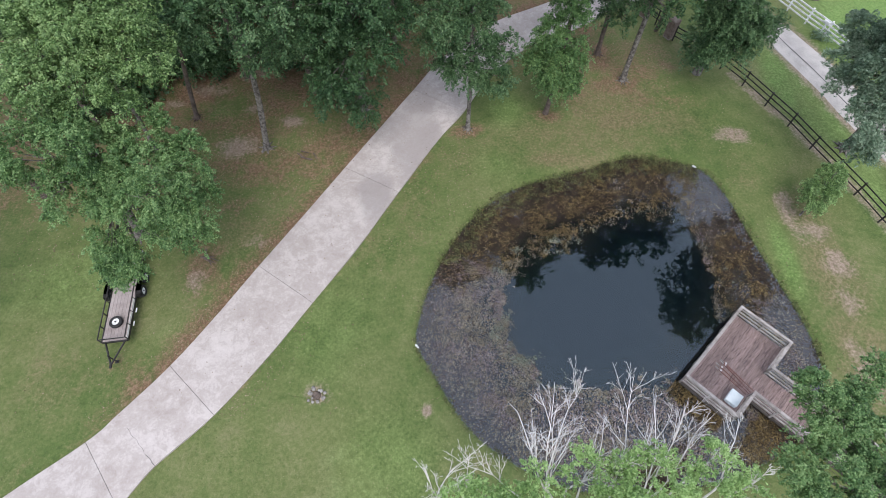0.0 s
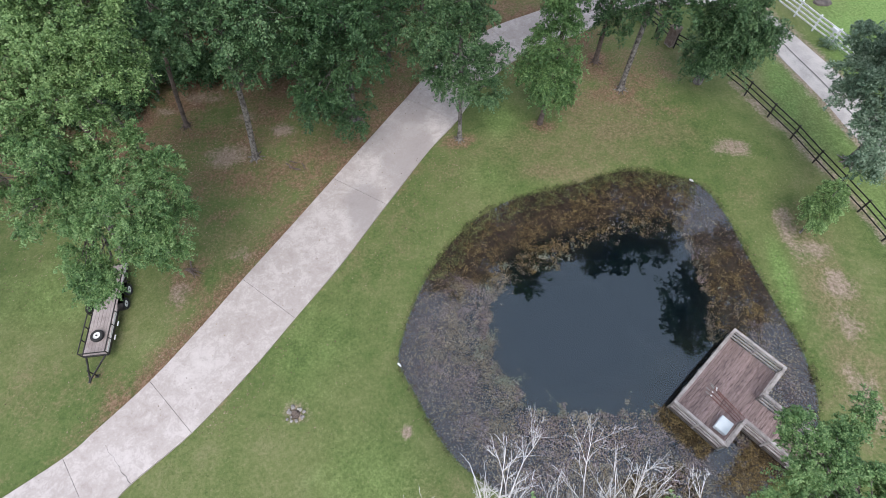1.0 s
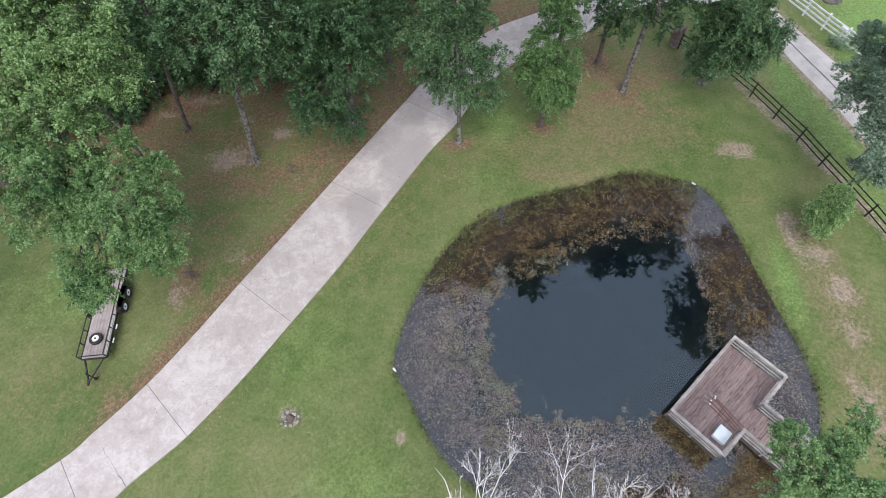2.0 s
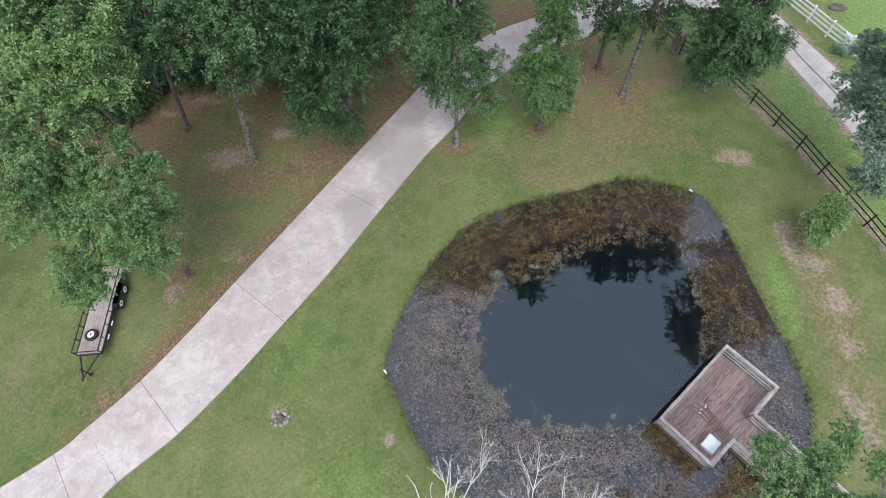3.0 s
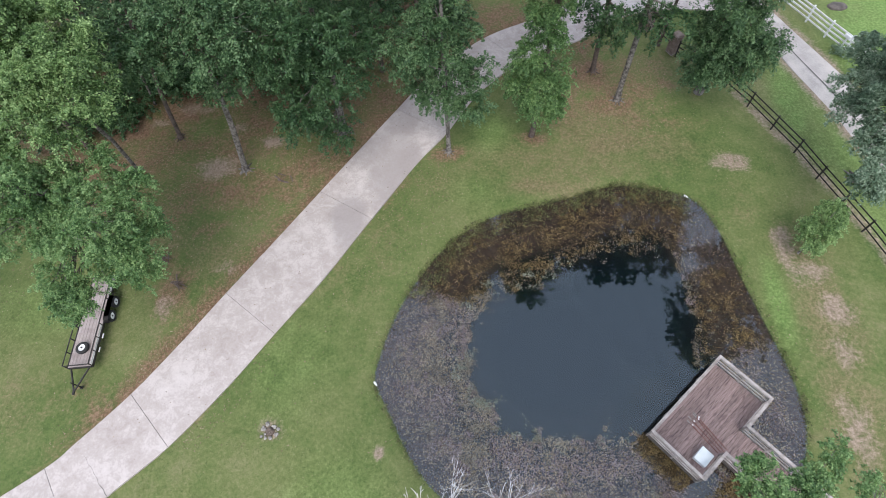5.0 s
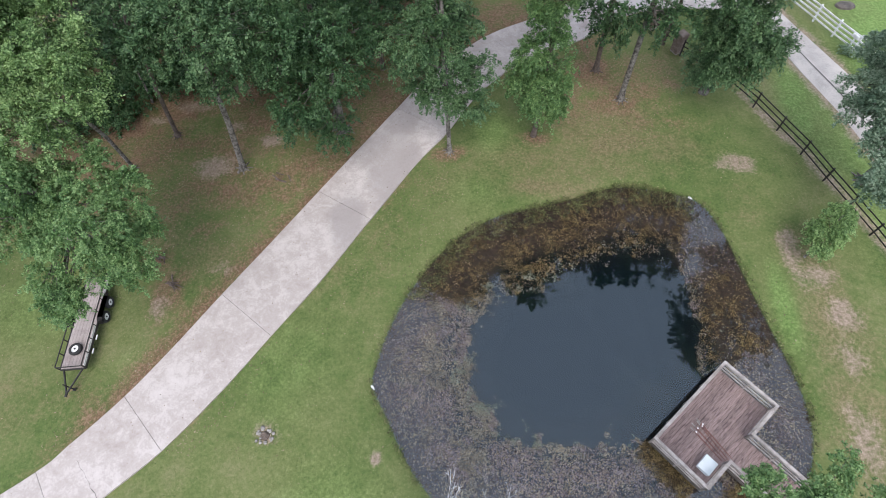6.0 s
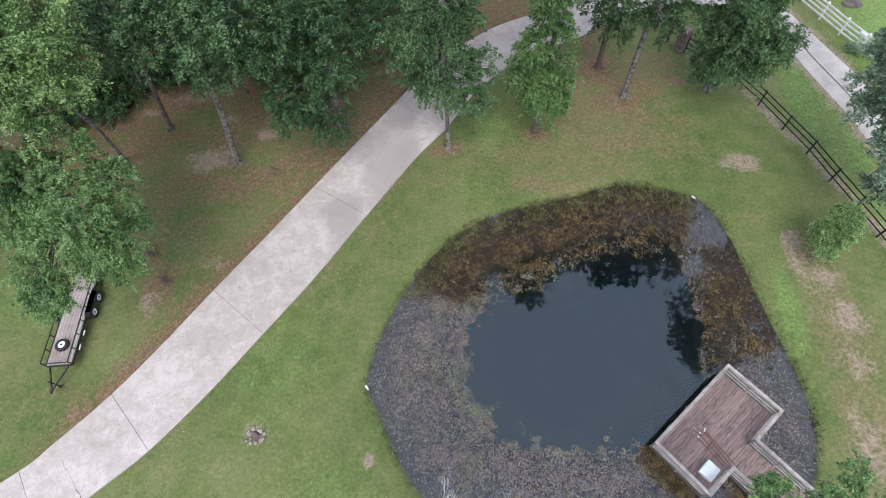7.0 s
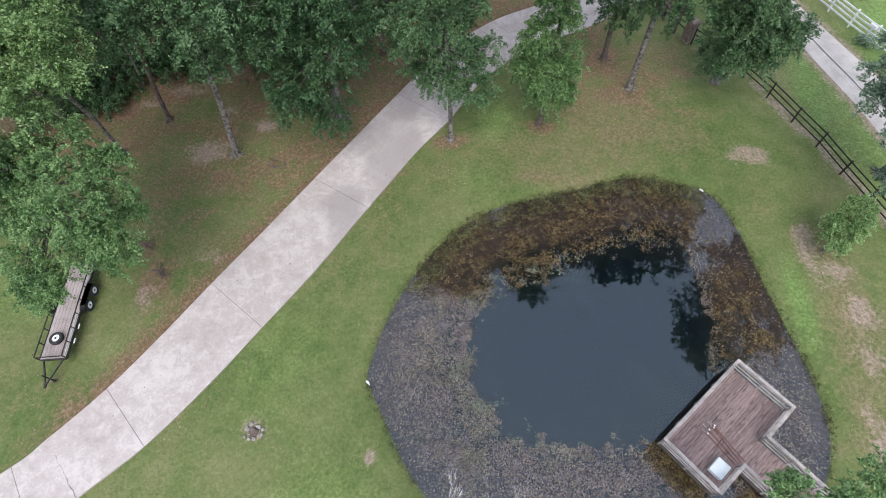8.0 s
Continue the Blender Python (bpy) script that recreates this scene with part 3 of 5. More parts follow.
for r, s in zip(rows, rows[1:]):
    bm.faces.new((r[0], r[1], s[1], s[0]))
part("road_seam", bm, TAR, road, "dark seam along the lane")

# ---- the dock: a platform with a rail, and its gangway to the bank ----
DOCK = pose(12.40, 7.70, 0, 0, 0, 44.0)
dock = empty("dock", DOCK, "weathered wooden dock with a railing, standing in the pond", "dock")
LENGTH, DEPTH, G0, G1, GEND, FLOOR, CAP = 5.42, 2.85, 1.68, 3.46, 8.2, 0.20, 1.10


def bar(name, p, q, wide, high, material, parent, label="", bevel=0.008):
    """A straight sawn timber from p to q (middle of its section), bent neither way."""
    p, q = Vector(p), Vector(q)
    d = q - p
    bm = boxed(-d.length / 2, d.length / 2, -wide / 2, wide / 2, -high / 2, high / 2, bevel)
    yaw, lift = math.atan2(d.y, d.x), math.atan2(d.z, math.hypot(d.x, d.y))
    bmesh.ops.transform(bm, matrix=Matrix.Translation((p + q) / 2) @ Euler((0, -lift, yaw)).to_matrix().to_4x4(), verts=bm.verts)
    return part(name, bm, material, parent, label)


def planks():
    gen = random.Random(3)
    wide, gap = 0.134, 0.007
    y = 0.02
    shapes = {}
    while y < GEND:
        a, b = (0.02, LENGTH - 0.02) if y < DEPTH - 0.05 else (G0 + 0.02, G1 - 0.02)
        cuts = [a, b] if b - a < 3 else [a, a + (b - a) * gen.choice((0.44, 0.56)), b]
        for s, e in zip(cuts, cuts[1:]):
            key = round(e - s, 2)
            if key not in shapes:
                bm = boxed(0.003, e - s - 0.003, 0, wide, -0.036, 0, 0.005)
                me = bpy.data.meshes.new("plank")
                bm.to_mesh(me)
                bm.free()
                me.materials.append(DECK)
                shapes[key] = me
            ob = new("plank", shapes[key])
            ob.parent = dock
            ob.location = (s, -y - wide, FLOOR + gen.uniform(-0.005, 0.004))
            ob.rotation_euler = (0, 0, gen.uniform(-0.0022, 0.0022))
        y += wide + gap


planks()


def railing(points):
    """Posts, two side rails and a wide cap along a run of corner points."""
    for (ax, ay), (bx, by) in zip(points, points[1:]):
        run = math.hypot(bx - ax, by - ay)
        ux, uy = (bx - ax) / run, (by - ay) / run
        for z in (0.36, 0.62, 0.88):
            bar("side_rail", (ax + ux * 0.02, ay + uy * 0.02, z), (bx - ux * 0.02, by - uy * 0.02, z), 0.042, 0.10, RAIL_WOOD, dock)
        bar("cap_board", (ax - ux * 0.04, ay - uy * 0.04, CAP), (bx + ux * 0.07, by + uy * 0.07, CAP - 0.003), 0.145, 0.038, RAIL_WOOD, dock, "grey weathered cap board")
        count = max(1, round(run / 1.5))
        for k in range(count + 1):
            x, y = ax + (bx - ax) * k / count, ay + (by - ay) * k / count
            bm = boxed(x - 0.045, x + 0.045, y - 0.045, y + 0.045, FLOOR - 0.2, CAP - 0.03, 0.008)
            part("rail_post", bm, RAIL_WOOD, dock)


railing([(G0, -GEND), (G0, -DEPTH), (0, -DEPTH), (0, 0), (LENGTH, 0), (LENGTH, -DEPTH), (G1, -DEPTH), (G1, -GEND)])
for x in (0.25, 1.5, 2.75, 4.0, 5.2):
    for y in (-0.25, -2.6):
        bm = boxed(x - 0.075, x + 0.075, y - 0.075, y + 0.075, -1.6, FLOOR - 0.04, 0.01)
        part("pile", bm, POST_WET, dock, "dark wet square pile")
for y in (-4.4, -6.2):
    for x in (G0 + 0.1, G1 - 0.1):
        part("pile", boxed(x - 0.075, x + 0.075, y - 0.075, y + 0.075, -1.4, FLOOR - 0.04, 0.01), POST_WET, dock, "dark wet square pile")
for y in (-0.03, -1.42, -DEPTH + 0.03):
    bar("joist", (0, y, FLOOR - 0.16), (LENGTH, y, FLOOR - 0.16), 0.05, 0.22, POST_WET, dock)
for x in (G0, G1):
    bar("joist", (x, -DEPTH, FLOOR - 0.16), (x, -GEND, FLOOR - 0.16), 0.05, 0.22, POST_WET, dock)
for x in (0.0, LENGTH):
    bar("joist", (x, -0.06, FLOOR - 0.16), (x, -DEPTH + 0.06, FLOOR - 0.16), 0.05, 0.22, POST_WET, dock)


def on_dock(u, v, z=0.0, turn=0.0):
    return DOCK @ pose(u, -v, FLOOR + z, 0, 0, turn)


# a flat cooler box and fishing poles on the boards
cooler = empty("cooler", on_dock(1.02, 2.36, 0.005, 1.0), "pale blue-white cooler box on the dock boards", "cooler")
part("body", boxed(-0.36, 0.36, -0.30, 0.30, 0, 0.26, 0.03), PLASTIC_WHITE, cooler)
bm = boxed(-0.38, 0.38, -0.32, 0.32, 0.265, 0.33, 0.022)
box(bm, -0.30, 0.30, -0.24, 0.24, 0.332, 0.338, 0.0)
part("lid", bm, PLASTIC_WHITE, cooler)
for s in (-1, 1):
    part("handle", boxed(s * 0.385 - 0.02, s * 0.385 + 0.02, -0.12, 0.12, 0.16, 0.20, 0.012), PLASTIC_WHITE, cooler)
for u, v, u2, v2 in ((1.95, 0.86, 1.76, 2.76), (2.16, 0.78, 1.9, 2.84), (2.42, 0.86, 2.02, 2.90), (2.50, 0.80, 2.2, 2.98)):
    a, b = on_dock(u, v, 0.028).translation, on_dock(u2, v2, 0.022).translation
    pole = empty("fishing_pole", Matrix.Translation(a), "slim red-brown fishing pole lying on the dock", "fishing pole", "poles on the dock")
    d = (b - a)
    part("shaft", tube(bmesh.new(), [d * 0.12, d * 0.5, d], [0.026, 0.023, 0.016], 6), ROD, pole)
    part("grip", tube(bmesh.new(), [Vector((0, 0, 0)), d * 0.13], [0.024, 0.022], 8), STONE, pole, "pale cork grip")
    side = Vector((-d.y, d.x, 0)).normalized()
    bm = tube(bmesh.new(), [d * 0.16 + side * 0.0, d * 0.16 + side * 0.07], [0.042, 0.042], 10)
    part("reel", bm, RIM_WHITE, pole, "pale metal reel")

# ---- fences ----


def board_fence(name, label, posts, rails, height, post_w, rail_h, rail_t, material, group):
    fence = empty(name, Matrix.Translation((*posts[0], 0)), label, "fence", group)
    o = Vector((*posts[0], 0))
    for x, y in posts:
        bm = boxed(x - o.x - post_w / 2, x - o.x + post_w / 2, y - o.y - post_w / 2, y - o.y + post_w / 2, -0.2, height, 0.008)
        part("post", bm, material, fence)
    for (ax, ay), (bx, by) in zip(posts, posts[1:]):
        n = Vector((by - ay, ax - bx, 0)).normalized() * (post_w / 2 + rail_t / 2)
        for z in rails:
            bar("board", Vector((ax, ay, z)) - o + n, Vector((bx, by, z)) - o + n, rail_t, rail_h, material, fence, bevel=0.004)
    return fence


BLACK = "black board fence along the lane"
board_fence("board_fence", "black-painted three-board wooden fence on the lawn", [(18.35, 34.95), (19.82, 33.3), (21.24, 31.7), (22.34, 29.82), (23.34, 27.7), (24.29, 25.7), (25.04, 23.58), (25.79, 21.6), (26.49, 19.7), (27.14, 17.6), (27.74, 15.5), (28.34, 13.4)], (0.42, 0.80, 1.18), 1.26, 0.085, 0.085, 0.028, BLACK_PAINT, BLACK)
board_fence("board_fence", "black-painted three-board wooden fence between the brick pillars", [(17.95, 35.85), (17.4, 36.9), (16.85, 37.75)], (0.42, 0.80, 1.18), 1.26, 0.085, 0.085, 0.028, BLACK_PAINT, BLACK)
board_fence("rail_fence", "white four-rail fence on the grass across the lane", [(24.9, 46.0), (26.3, 43.2), (27.35, 41.0), (28.6, 38.5), (29.42, 36.75), (30.3, 35.1), (31.1, 33.5), (32.0, 31.4), (32.9, 29.2)], (0.35, 0.68, 1.0, 1.3), 1.42, 0.11, 0.115, 0.045, WHITE_PAINT, "white fence")


def brick_pillar(x, y, turn):
    pillar = empty("brick_pillar", pose(x, y, 0, 0, 0, turn), "square brown brick gate pillar in the lawn beside the fence", "pillar", "gate pillars")
    part("core", boxed(-0.30, 0.30, -0.30, 0.30, -0.1, 1.40), MORTAR, pillar, "mortar core")
    shared = {}
    for length in (0.20, 0.10):
        bm = boxed(-length / 2, length / 2, -0.05, 0.05, 0, 0.064, 0.005)
        me = bpy.data.meshes.new("brick")
        bm.to_mesh(me)
        bm.free()
        me.materials.append(BRICK)
        shared[length] = me
    for row in range(19):
        for side in range(4):
            run, cells = -0.31, [0.20, 0.20, 0.20] if (row + side) % 2 else [0.10, 0.20, 0.20, 0.10]
            for c in cells:
                ob = new("brick", shared[c])
                ob.parent = pillar
                ob.matrix_local = pose(0, 0, 0, 0, 0, 90 * side) @ pose(run + c / 2 + 0.005, -0.265, 0.02 + row * 0.074)
                run += c + 0.007
    bm = boxed(-0.35, 0.35, -0.35, 0.35, 1.43, 1.49, 0.012)
    box(bm, -0.29, 0.29, -0.29, 0.29, 1.49, 1.53, 0.012)
    part("cap", bm, BRICK, pillar, "flat brown cap")


brick_pillar(18.15, 35.4, 30)
brick_pillar(16.72, 38.1, 30)

mailbox = empty("mailbox", pose(30.05, 35.35, 0, 0, 0, 20), "pale grey roadside mailbox on a post before the white fence", "mailbox")
part("post", boxed(-0.05, 0.05, -0.05, 0.05, -0.1, 1.05, 0.006), WHITE_PAINT, mailbox)
bm = bmesh.new()
prof = [(-0.11, 0.0), (-0.11, 0.14)] + [(-0.11 * math.cos(math.pi * k / 6), 0.14 + 0.11 * math.sin(math.pi * k / 6)) for k in range(1, 6)] + [(0.11, 0.14), (0.11, 0.0)]
ends = [[bm.verts.new((x, y, 1.05 + z)) for x, z in prof] for y in (-0.26, 0.26)]
for j in range(len(prof)):
    k = (j + 1) % len(prof)
    bm.faces.new((ends[0][j], ends[0][k], ends[1][k], ends[1][j]))
bm.faces.new(ends[0])
bm.faces.new(ends[1][::-1])
part("box", bm, WHITE_PAINT, mailbox)
part("flag", boxed(0.112, 0.122, -0.05, 0.12, 1.2, 1.28, 0.003), STEEL_BLACK, mailbox)
flower_bed = tagged(new("flower_bed"), "oval bed of dark mulch in the far lawn", "flower bed")
flower_bed.location = (31.5, 40.3, 0)
bm = lathe(bmesh.new(), [(0.5, -0.05), (0.44, 0.06), (0.25, 0.12), (0.0, 0.14)], 24)
for v in bm.verts:
    v.co.x *= 1.5
    v.co.z += 0.03 * math.sin(v.co.x * 9) * math.cos(v.co.y * 8)
part("mulch", bm, POST_WET, flower_bed)

# ---- the trailer on the grass ----
trailer = empty("utility_trailer", pose(-17.72, 10.05, 0, 0, 0, 7.0), "black steel utility trailer with a grey plank bed, parked on grass", "trailer")
TW, TL, TZ = 1.32, 5.55, 0.58
for k in range(7):
    w = TW / 7
    part("plank", boxed(-TW / 2 + k * w + 0.004, -TW / 2 + (k + 1) * w - 0.004, 0.03, TL - 0.03, TZ - 0.04, TZ, 0.005), TRAILER_WOOD, trailer)
for s in (-1, 1):
    part("frame_rail", boxed(s * (TW / 2 + 0.03) - 0.03, s * (TW / 2 + 0.03) + 0.03, 0, TL, TZ - 0.12, TZ + 0.02, 0.006), STEEL_BLACK, trailer)
    part("top_rail", boxed(s * (TW / 2 + 0.045) - 0.025, s * (TW / 2 + 0.045) + 0.025, 0, TL, TZ + 0.36, TZ + 0.41, 0.006), STEEL_BLACK, trailer)
    for k in range(8):
        y = 0.03 + k * (TL - 0.06) / 7
        part("stake", boxed(s * (TW / 2 + 0.045) - 0.022, s * (TW / 2 + 0.045) + 0.022, y - 0.025, y + 0.025, TZ + 0.02, TZ + 0.37, 0.004), STEEL_BLACK, trailer)
for k in (0, 1, 2, 5, 6):
    y0, y1 = 0.03 + k * (TL - 0.06) / 7 + 0.04, 0.03 + (k + 1) * (TL - 0.06) / 7 - 0.04
    part("side_board", boxed(TW / 2 + 0.070, TW / 2 + 0.090, y0, y1, TZ + 0.12, TZ + 0.27, 0.004), SIDE_PANEL, trailer, "pale weathered side board")
for y in (0.0, TL):
    part("cross_member", boxed(-TW / 2, TW / 2, y - 0.03, y + 0.03, TZ - 0.12, TZ + 0.02, 0.006), STEEL_BLACK, trailer)
part("front_rail", boxed(-TW / 2, TW / 2, -0.02, 0.03, TZ + 0.36, TZ + 0.41, 0.006), STEEL_BLACK, trailer)
for s in (-1, 1):
    part("tongue_bar", tube(bmesh.new(), [(s * 0.52, 0.02, TZ - 0.07), (s * 0.04, -1.22, TZ - 0.07)], [0.05, 0.05], 6), STEEL_BLACK, trailer)
part("coupler", boxed(-0.06, 0.06, -1.48, -1.16, TZ - 0.12, TZ - 0.02, 0.02), STEEL_BLACK, trailer)
jack = part("jack", tube(bmesh.new(), [(0, -0.95, 0.02), (0, -0.95, 0.95)], [0.035, 0.035], 8), STEEL_BLACK, trailer)
part("jack_foot", boxed(-0.09, 0.09, -1.04, -0.86, 0.0, 0.03, 0.006), STEEL_BLACK, jack)


def wheel_parts(parent, m, name="wheel"):
    bm = lathe(bmesh.new(), [(0.20, -0.09), (0.27, -0.105), (0.325, -0.09), (0.345, -0.05), (0.348, 0.0), (0.345, 0.05), (0.325, 0.09), (0.27, 0.105), (0.20, 0.09)], 24, m)
    w = part(name, bm, RUBBER, parent, "black rubber tyre")
    bm = lathe(bmesh.new(), [(0.205, -0.085), (0.20, 0.06), (0.17, 0.045), (0.12, 0.035), (0.085, 0.06), (0.0, 0.07)], 24, m)
    part("rim", bm, RIM_WHITE, w, "white steel rim")
    bm = lathe(bmesh.new(), [(0.045, 0.05), (0.045, 0.10), (0.0, 0.105)], 12, m)
    part("hub", bm, STEEL_BLACK, w, "dark hub cap")
    return w


for y in (3.05, 3.95):
    for s in (-1, 1):
        wheel_parts(trailer, pose(s * (TW / 2 + 0.22), y, 0.35, 0, 90 * s, 0))
for s in (-1, 1):
    bm = bmesh.new()
    prof = [(2.55, 0.50), (2.65, 0.74), (2.85, 0.80), (4.15, 0.80), (4.35, 0.74), (4.45, 0.50)]
    ra = [[bm.verts.new((s * (TW / 2 + a), y, z)) for y, z in prof] for a in (0.07, 0.36)]
    for j in range(5):
        bm.faces.new((ra[0][j], ra[0][j + 1], ra[1][j + 1], ra[1][j]))
    bmesh.ops.solidify(bm, geom=bm.faces[:], thickness=0.012)
    part("fender", bm, STEEL_BLACK, trailer)
for y in (0.95, 1.75):
    part("tie_bracket", boxed(TW / 2 + 0.16, TW / 2 + 0.22, y - 0.14, y + 0.14, TZ - 0.05, TZ + 0.0, 0.008), RIM_WHITE, trailer, "pale metal bracket")
    part("bracket_arm", boxed(TW / 2 + 0.05, TW / 2 + 0.17, y - 0.02, y + 0.02, TZ - 0.06, TZ - 0.03), STEEL_BLACK, trailer)
spare = empty("spare_wheel", pose(-17.72, 10.05, 0, 0, 0, 7.0) @ pose(-0.06, 1.08, TZ + 0.107), "spare tyre with a white rim lying on the trailer bed", "wheel")
wheel_parts(spare, pose(0, 0, 0), "tyre")

# ---- trees ----


def crown_leaves(lobes, leaves, size, gen, droop=0.40, per=38):
    """Leaf quads on short drooping twigs that reach out and up from every lobe (x, y, z, radius), bunched unevenly, with gaps between."""
    lobes = np.array(lobes, float)
    share = lobes[:, 3] ** 1.8
    out = []
    for (cx, cy, cz, r), k in zip(lobes, share / share.sum() * leaves):
        twigs = max(8, int(k / per))
        # boughs first, then the twigs of each bough fanned about its end
        boughs = max(5, int(7 + 5 * r))
        bd = gen.normal(size=(boughs, 3)) + np.array([0, 0, 0.35])
        bd /= np.linalg.norm(bd, axis=1, keepdims=True)
        reach = r * gen.uniform(0.45, 1.05, boughs)
        of = gen.integers(0, boughs, twigs)
        fan = gen.normal(size=(twigs, 3))
        fan /= np.linalg.norm(fan, axis=1, keepdims=True)
        loose = gen.random(twigs) < 0.20
        d = np.where(loose[:, None], fan, bd[of] * 0.75 + fan * 0.8)
        d /= np.linalg.norm(d, axis=1, keepdims=True)
        at = np.where(loose[:, None], fan * (r * gen.uniform(0.3, 0.95, twigs))[:, None], bd[of] * reach[of][:, None] + fan * (0.23 * r * gen.random(twigs) ** 0.6)[:, None])
        at *= np.array([1.0, 1.0, 0.85])
        v = d * np.array([1, 1, 0.7]) + gen.normal(size=(twigs, 3)) * 0.25
        v /= np.linalg.norm(v, axis=1, keepdims=True)
        side = np.cross(v, np.array([0, 0, 1.0]) + gen.normal(size=(twigs, 3)) * 0.35)
        side /= np.linalg.norm(side, axis=1, keepdims=True) + 1e-9
        face = np.cross(side, v)
        face *= np.where(face[:, 2:] < 0, -1, 1)
        ln = gen.uniform(2.6, 6.2, twigs) * size
        num = np.maximum(5, gen.poisson(per, twigs))
        w = np.repeat(np.arange(twigs), num)
        m = len(w)
        t = gen.random(m) ** 0.8
        across = gen.normal(size=m) * 0.26 * (1.15 - t)
        q = v[w] * (t * ln[w])[:, None] + side[w] * (across * ln[w])[:, None] + face[w] * (gen.normal(size=m) * 0.10 * ln[w])[:, None]
        q[:, 2] -= droop * t**2 * ln[w]
        out.append(leaf_quads(np.array([cx, cy, cz]) + at[w] + q, size, face[w] * 0.9 + d[w] * 0.4, gen, 0.25, 0.55))
    return np.concatenate(out)


def bent(p, q, gen, sag=0.06, steps=5):
    """A crooked line from p to q."""
    p, q = np.array(p, float), np.array(q, float)
    run = np.linalg.norm(q - p)
    t = np.linspace(0, 1, steps)[:, None]
    off = gen.normal(size=(steps, 3)) * sag * run * np.sin(np.pi * t)
    off[1:-1] = (off[:-2] + 2 * off[1:-1] + off[2:]) / 4
    return p + (q - p) * t + off


def tree(label, base, lean, radius, lobes, leaves, size, leaf, bark, category="tree", group="", seed=0, roots=True, upper=(), spray=()):
    """A tree: tapered trunk from base to its leaning top, limbs into every lobe of the crown, ragged sprays of leaves."""
    gen = np.random.default_rng(seed + 100)
    zb = float(land_height(np.array([base[0]]), np.array([base[1]]))[0])
    o = np.array([base[0], base[1], zb])
    thing = empty("tree", Matrix.Translation(o), label, category, group)
    head = np.array(lean, float)
    trunk = bent((0, 0, -0.1), head - o, gen, 0.010, 9)
    bm = bmesh.new()
    rad = [radius * k for k in (1.5, 1.02, 0.92, 0.84, 0.75, 0.64, 0.52, 0.38, 0.2)]
    trunk[1] = trunk[0] + (trunk[1] - trunk[0]) * 0.35
    tube(bm, trunk, rad, 10)
    if roots:
        for k in range(9):
            a = 2 * math.pi * (k + gen.random() * 0.7) / 9
            reach = radius * gen.uniform(2.8, 5.2)
            tube(bm, [(0, 0, radius * 1.1), (math.cos(a) * radius * 1.5, math.sin(a) * radius * 1.5, radius * 0.30), (math.cos(a) * reach, math.sin(a) * reach, -0.06)], [radius * 0.55, radius * 0.32, radius * 0.10], 6)
    part("trunk", bm, bark, thing)
    for x, y, z, r in [*lobes, *upper]:
        bm = bmesh.new()
        c = np.array([x, y, z]) - o
        t = np.clip((c[2] - 0.55 * r - trunk[:, 2].min()) / (np.ptp(trunk[:, 2]) + 1e-6), 0.25, 0.92)
        s = np.array([np.interp(t, np.linspace(0, 1, 9), trunk[:, i]) for i in range(3)])
        w = radius * (0.5 - 0.3 * t)
        line = bent(s, c + np.array([0, 0, 0.1 * r]), gen, 0.06, 6)
        tube(bm, line, [w, w * 0.85, w * 0.7, w * 0.55, w * 0.4, w * 0.2], 6)
        for k in range(5):
            d = gen.normal(size=3)
            d /= np.linalg.norm(d)
            d[2] = abs(d[2]) * 0.6
            m = line[2 + k % 3]
            tube(bm, bent(m, c + d * r * 0.85, gen, 0.08, 4), [w * 0.45, w * 0.32, w * 0.2, 0.008], 5)
        part("limb", bm, bark, thing)
    q = crown_leaves(lobes, leaves, size, gen) - o
    if spray:
        bm = bmesh.new()
        line = np.array([head - o] + [np.array(s[:3]) - o for s in spray])
        tube(bm, line, np.linspace(0.035, 0.008, len(line)), 6)
        part("limb", bm, bark, thing)
        q = np.concatenate([q, crown_leaves(spray, 1500 * len(spray), size, gen) - o])
    # upper lobes stand out of view, sized to shape the pond's reflections
    if upper:
        q = np.concatenate([q, crown_leaves(upper, 2300 * len(upper), 0.26, gen) - o])
    crown = new("crown", quads_mesh("crown", q, leaf))
    crown.parent = thing
    return thing


def high(x, y, z0, z1, r, count, seed):
    """Further lobes of a crown, stacked round an upright line."""
    g = random.Random(seed)
    return [(x + g.uniform(-0.75, 0.75) * r, y + g.uniform(-0.5, 0.8) * r, z0 + (z1 - z0) * k / max(1, count - 1), r * g.uniform(0.75, 1.0) * (1.0 if k < count - 1 else 0.7)) for k in range(count)]


EDGE, ROUND = "trees at the edge of the wood", "trees round the pond"
tree("tall light-green broadleaf tree with drooping branches on the lawn", (-19.6, 24.1), (-15.0, 19.4, 17.0), 0.12,
     [(-14.4, 19.0, 13.5, 1.88), (-12.9, 18.7, 13.2, 1.2), (-15.7, 20.7, 14.0, 1.93), (-12.3, 18.0, 12.5, 0.85), (-14.7, 16.5, 12.0, 1.65), (-13.4, 20.3, 14.0, 1.36), (-13.5, 16.9, 12.0, 0.85), (-16.9, 18.8, 13.0, 1.94), (-16.4, 16.6, 12.0, 1.56), (-17.0, 20.9, 13.0, 2.6), (-15.5, 20.5, 16.0, 1.5)], 116000, 0.115, LEAF_LIGHT, BARK_OAK, group=EDGE, seed=1)
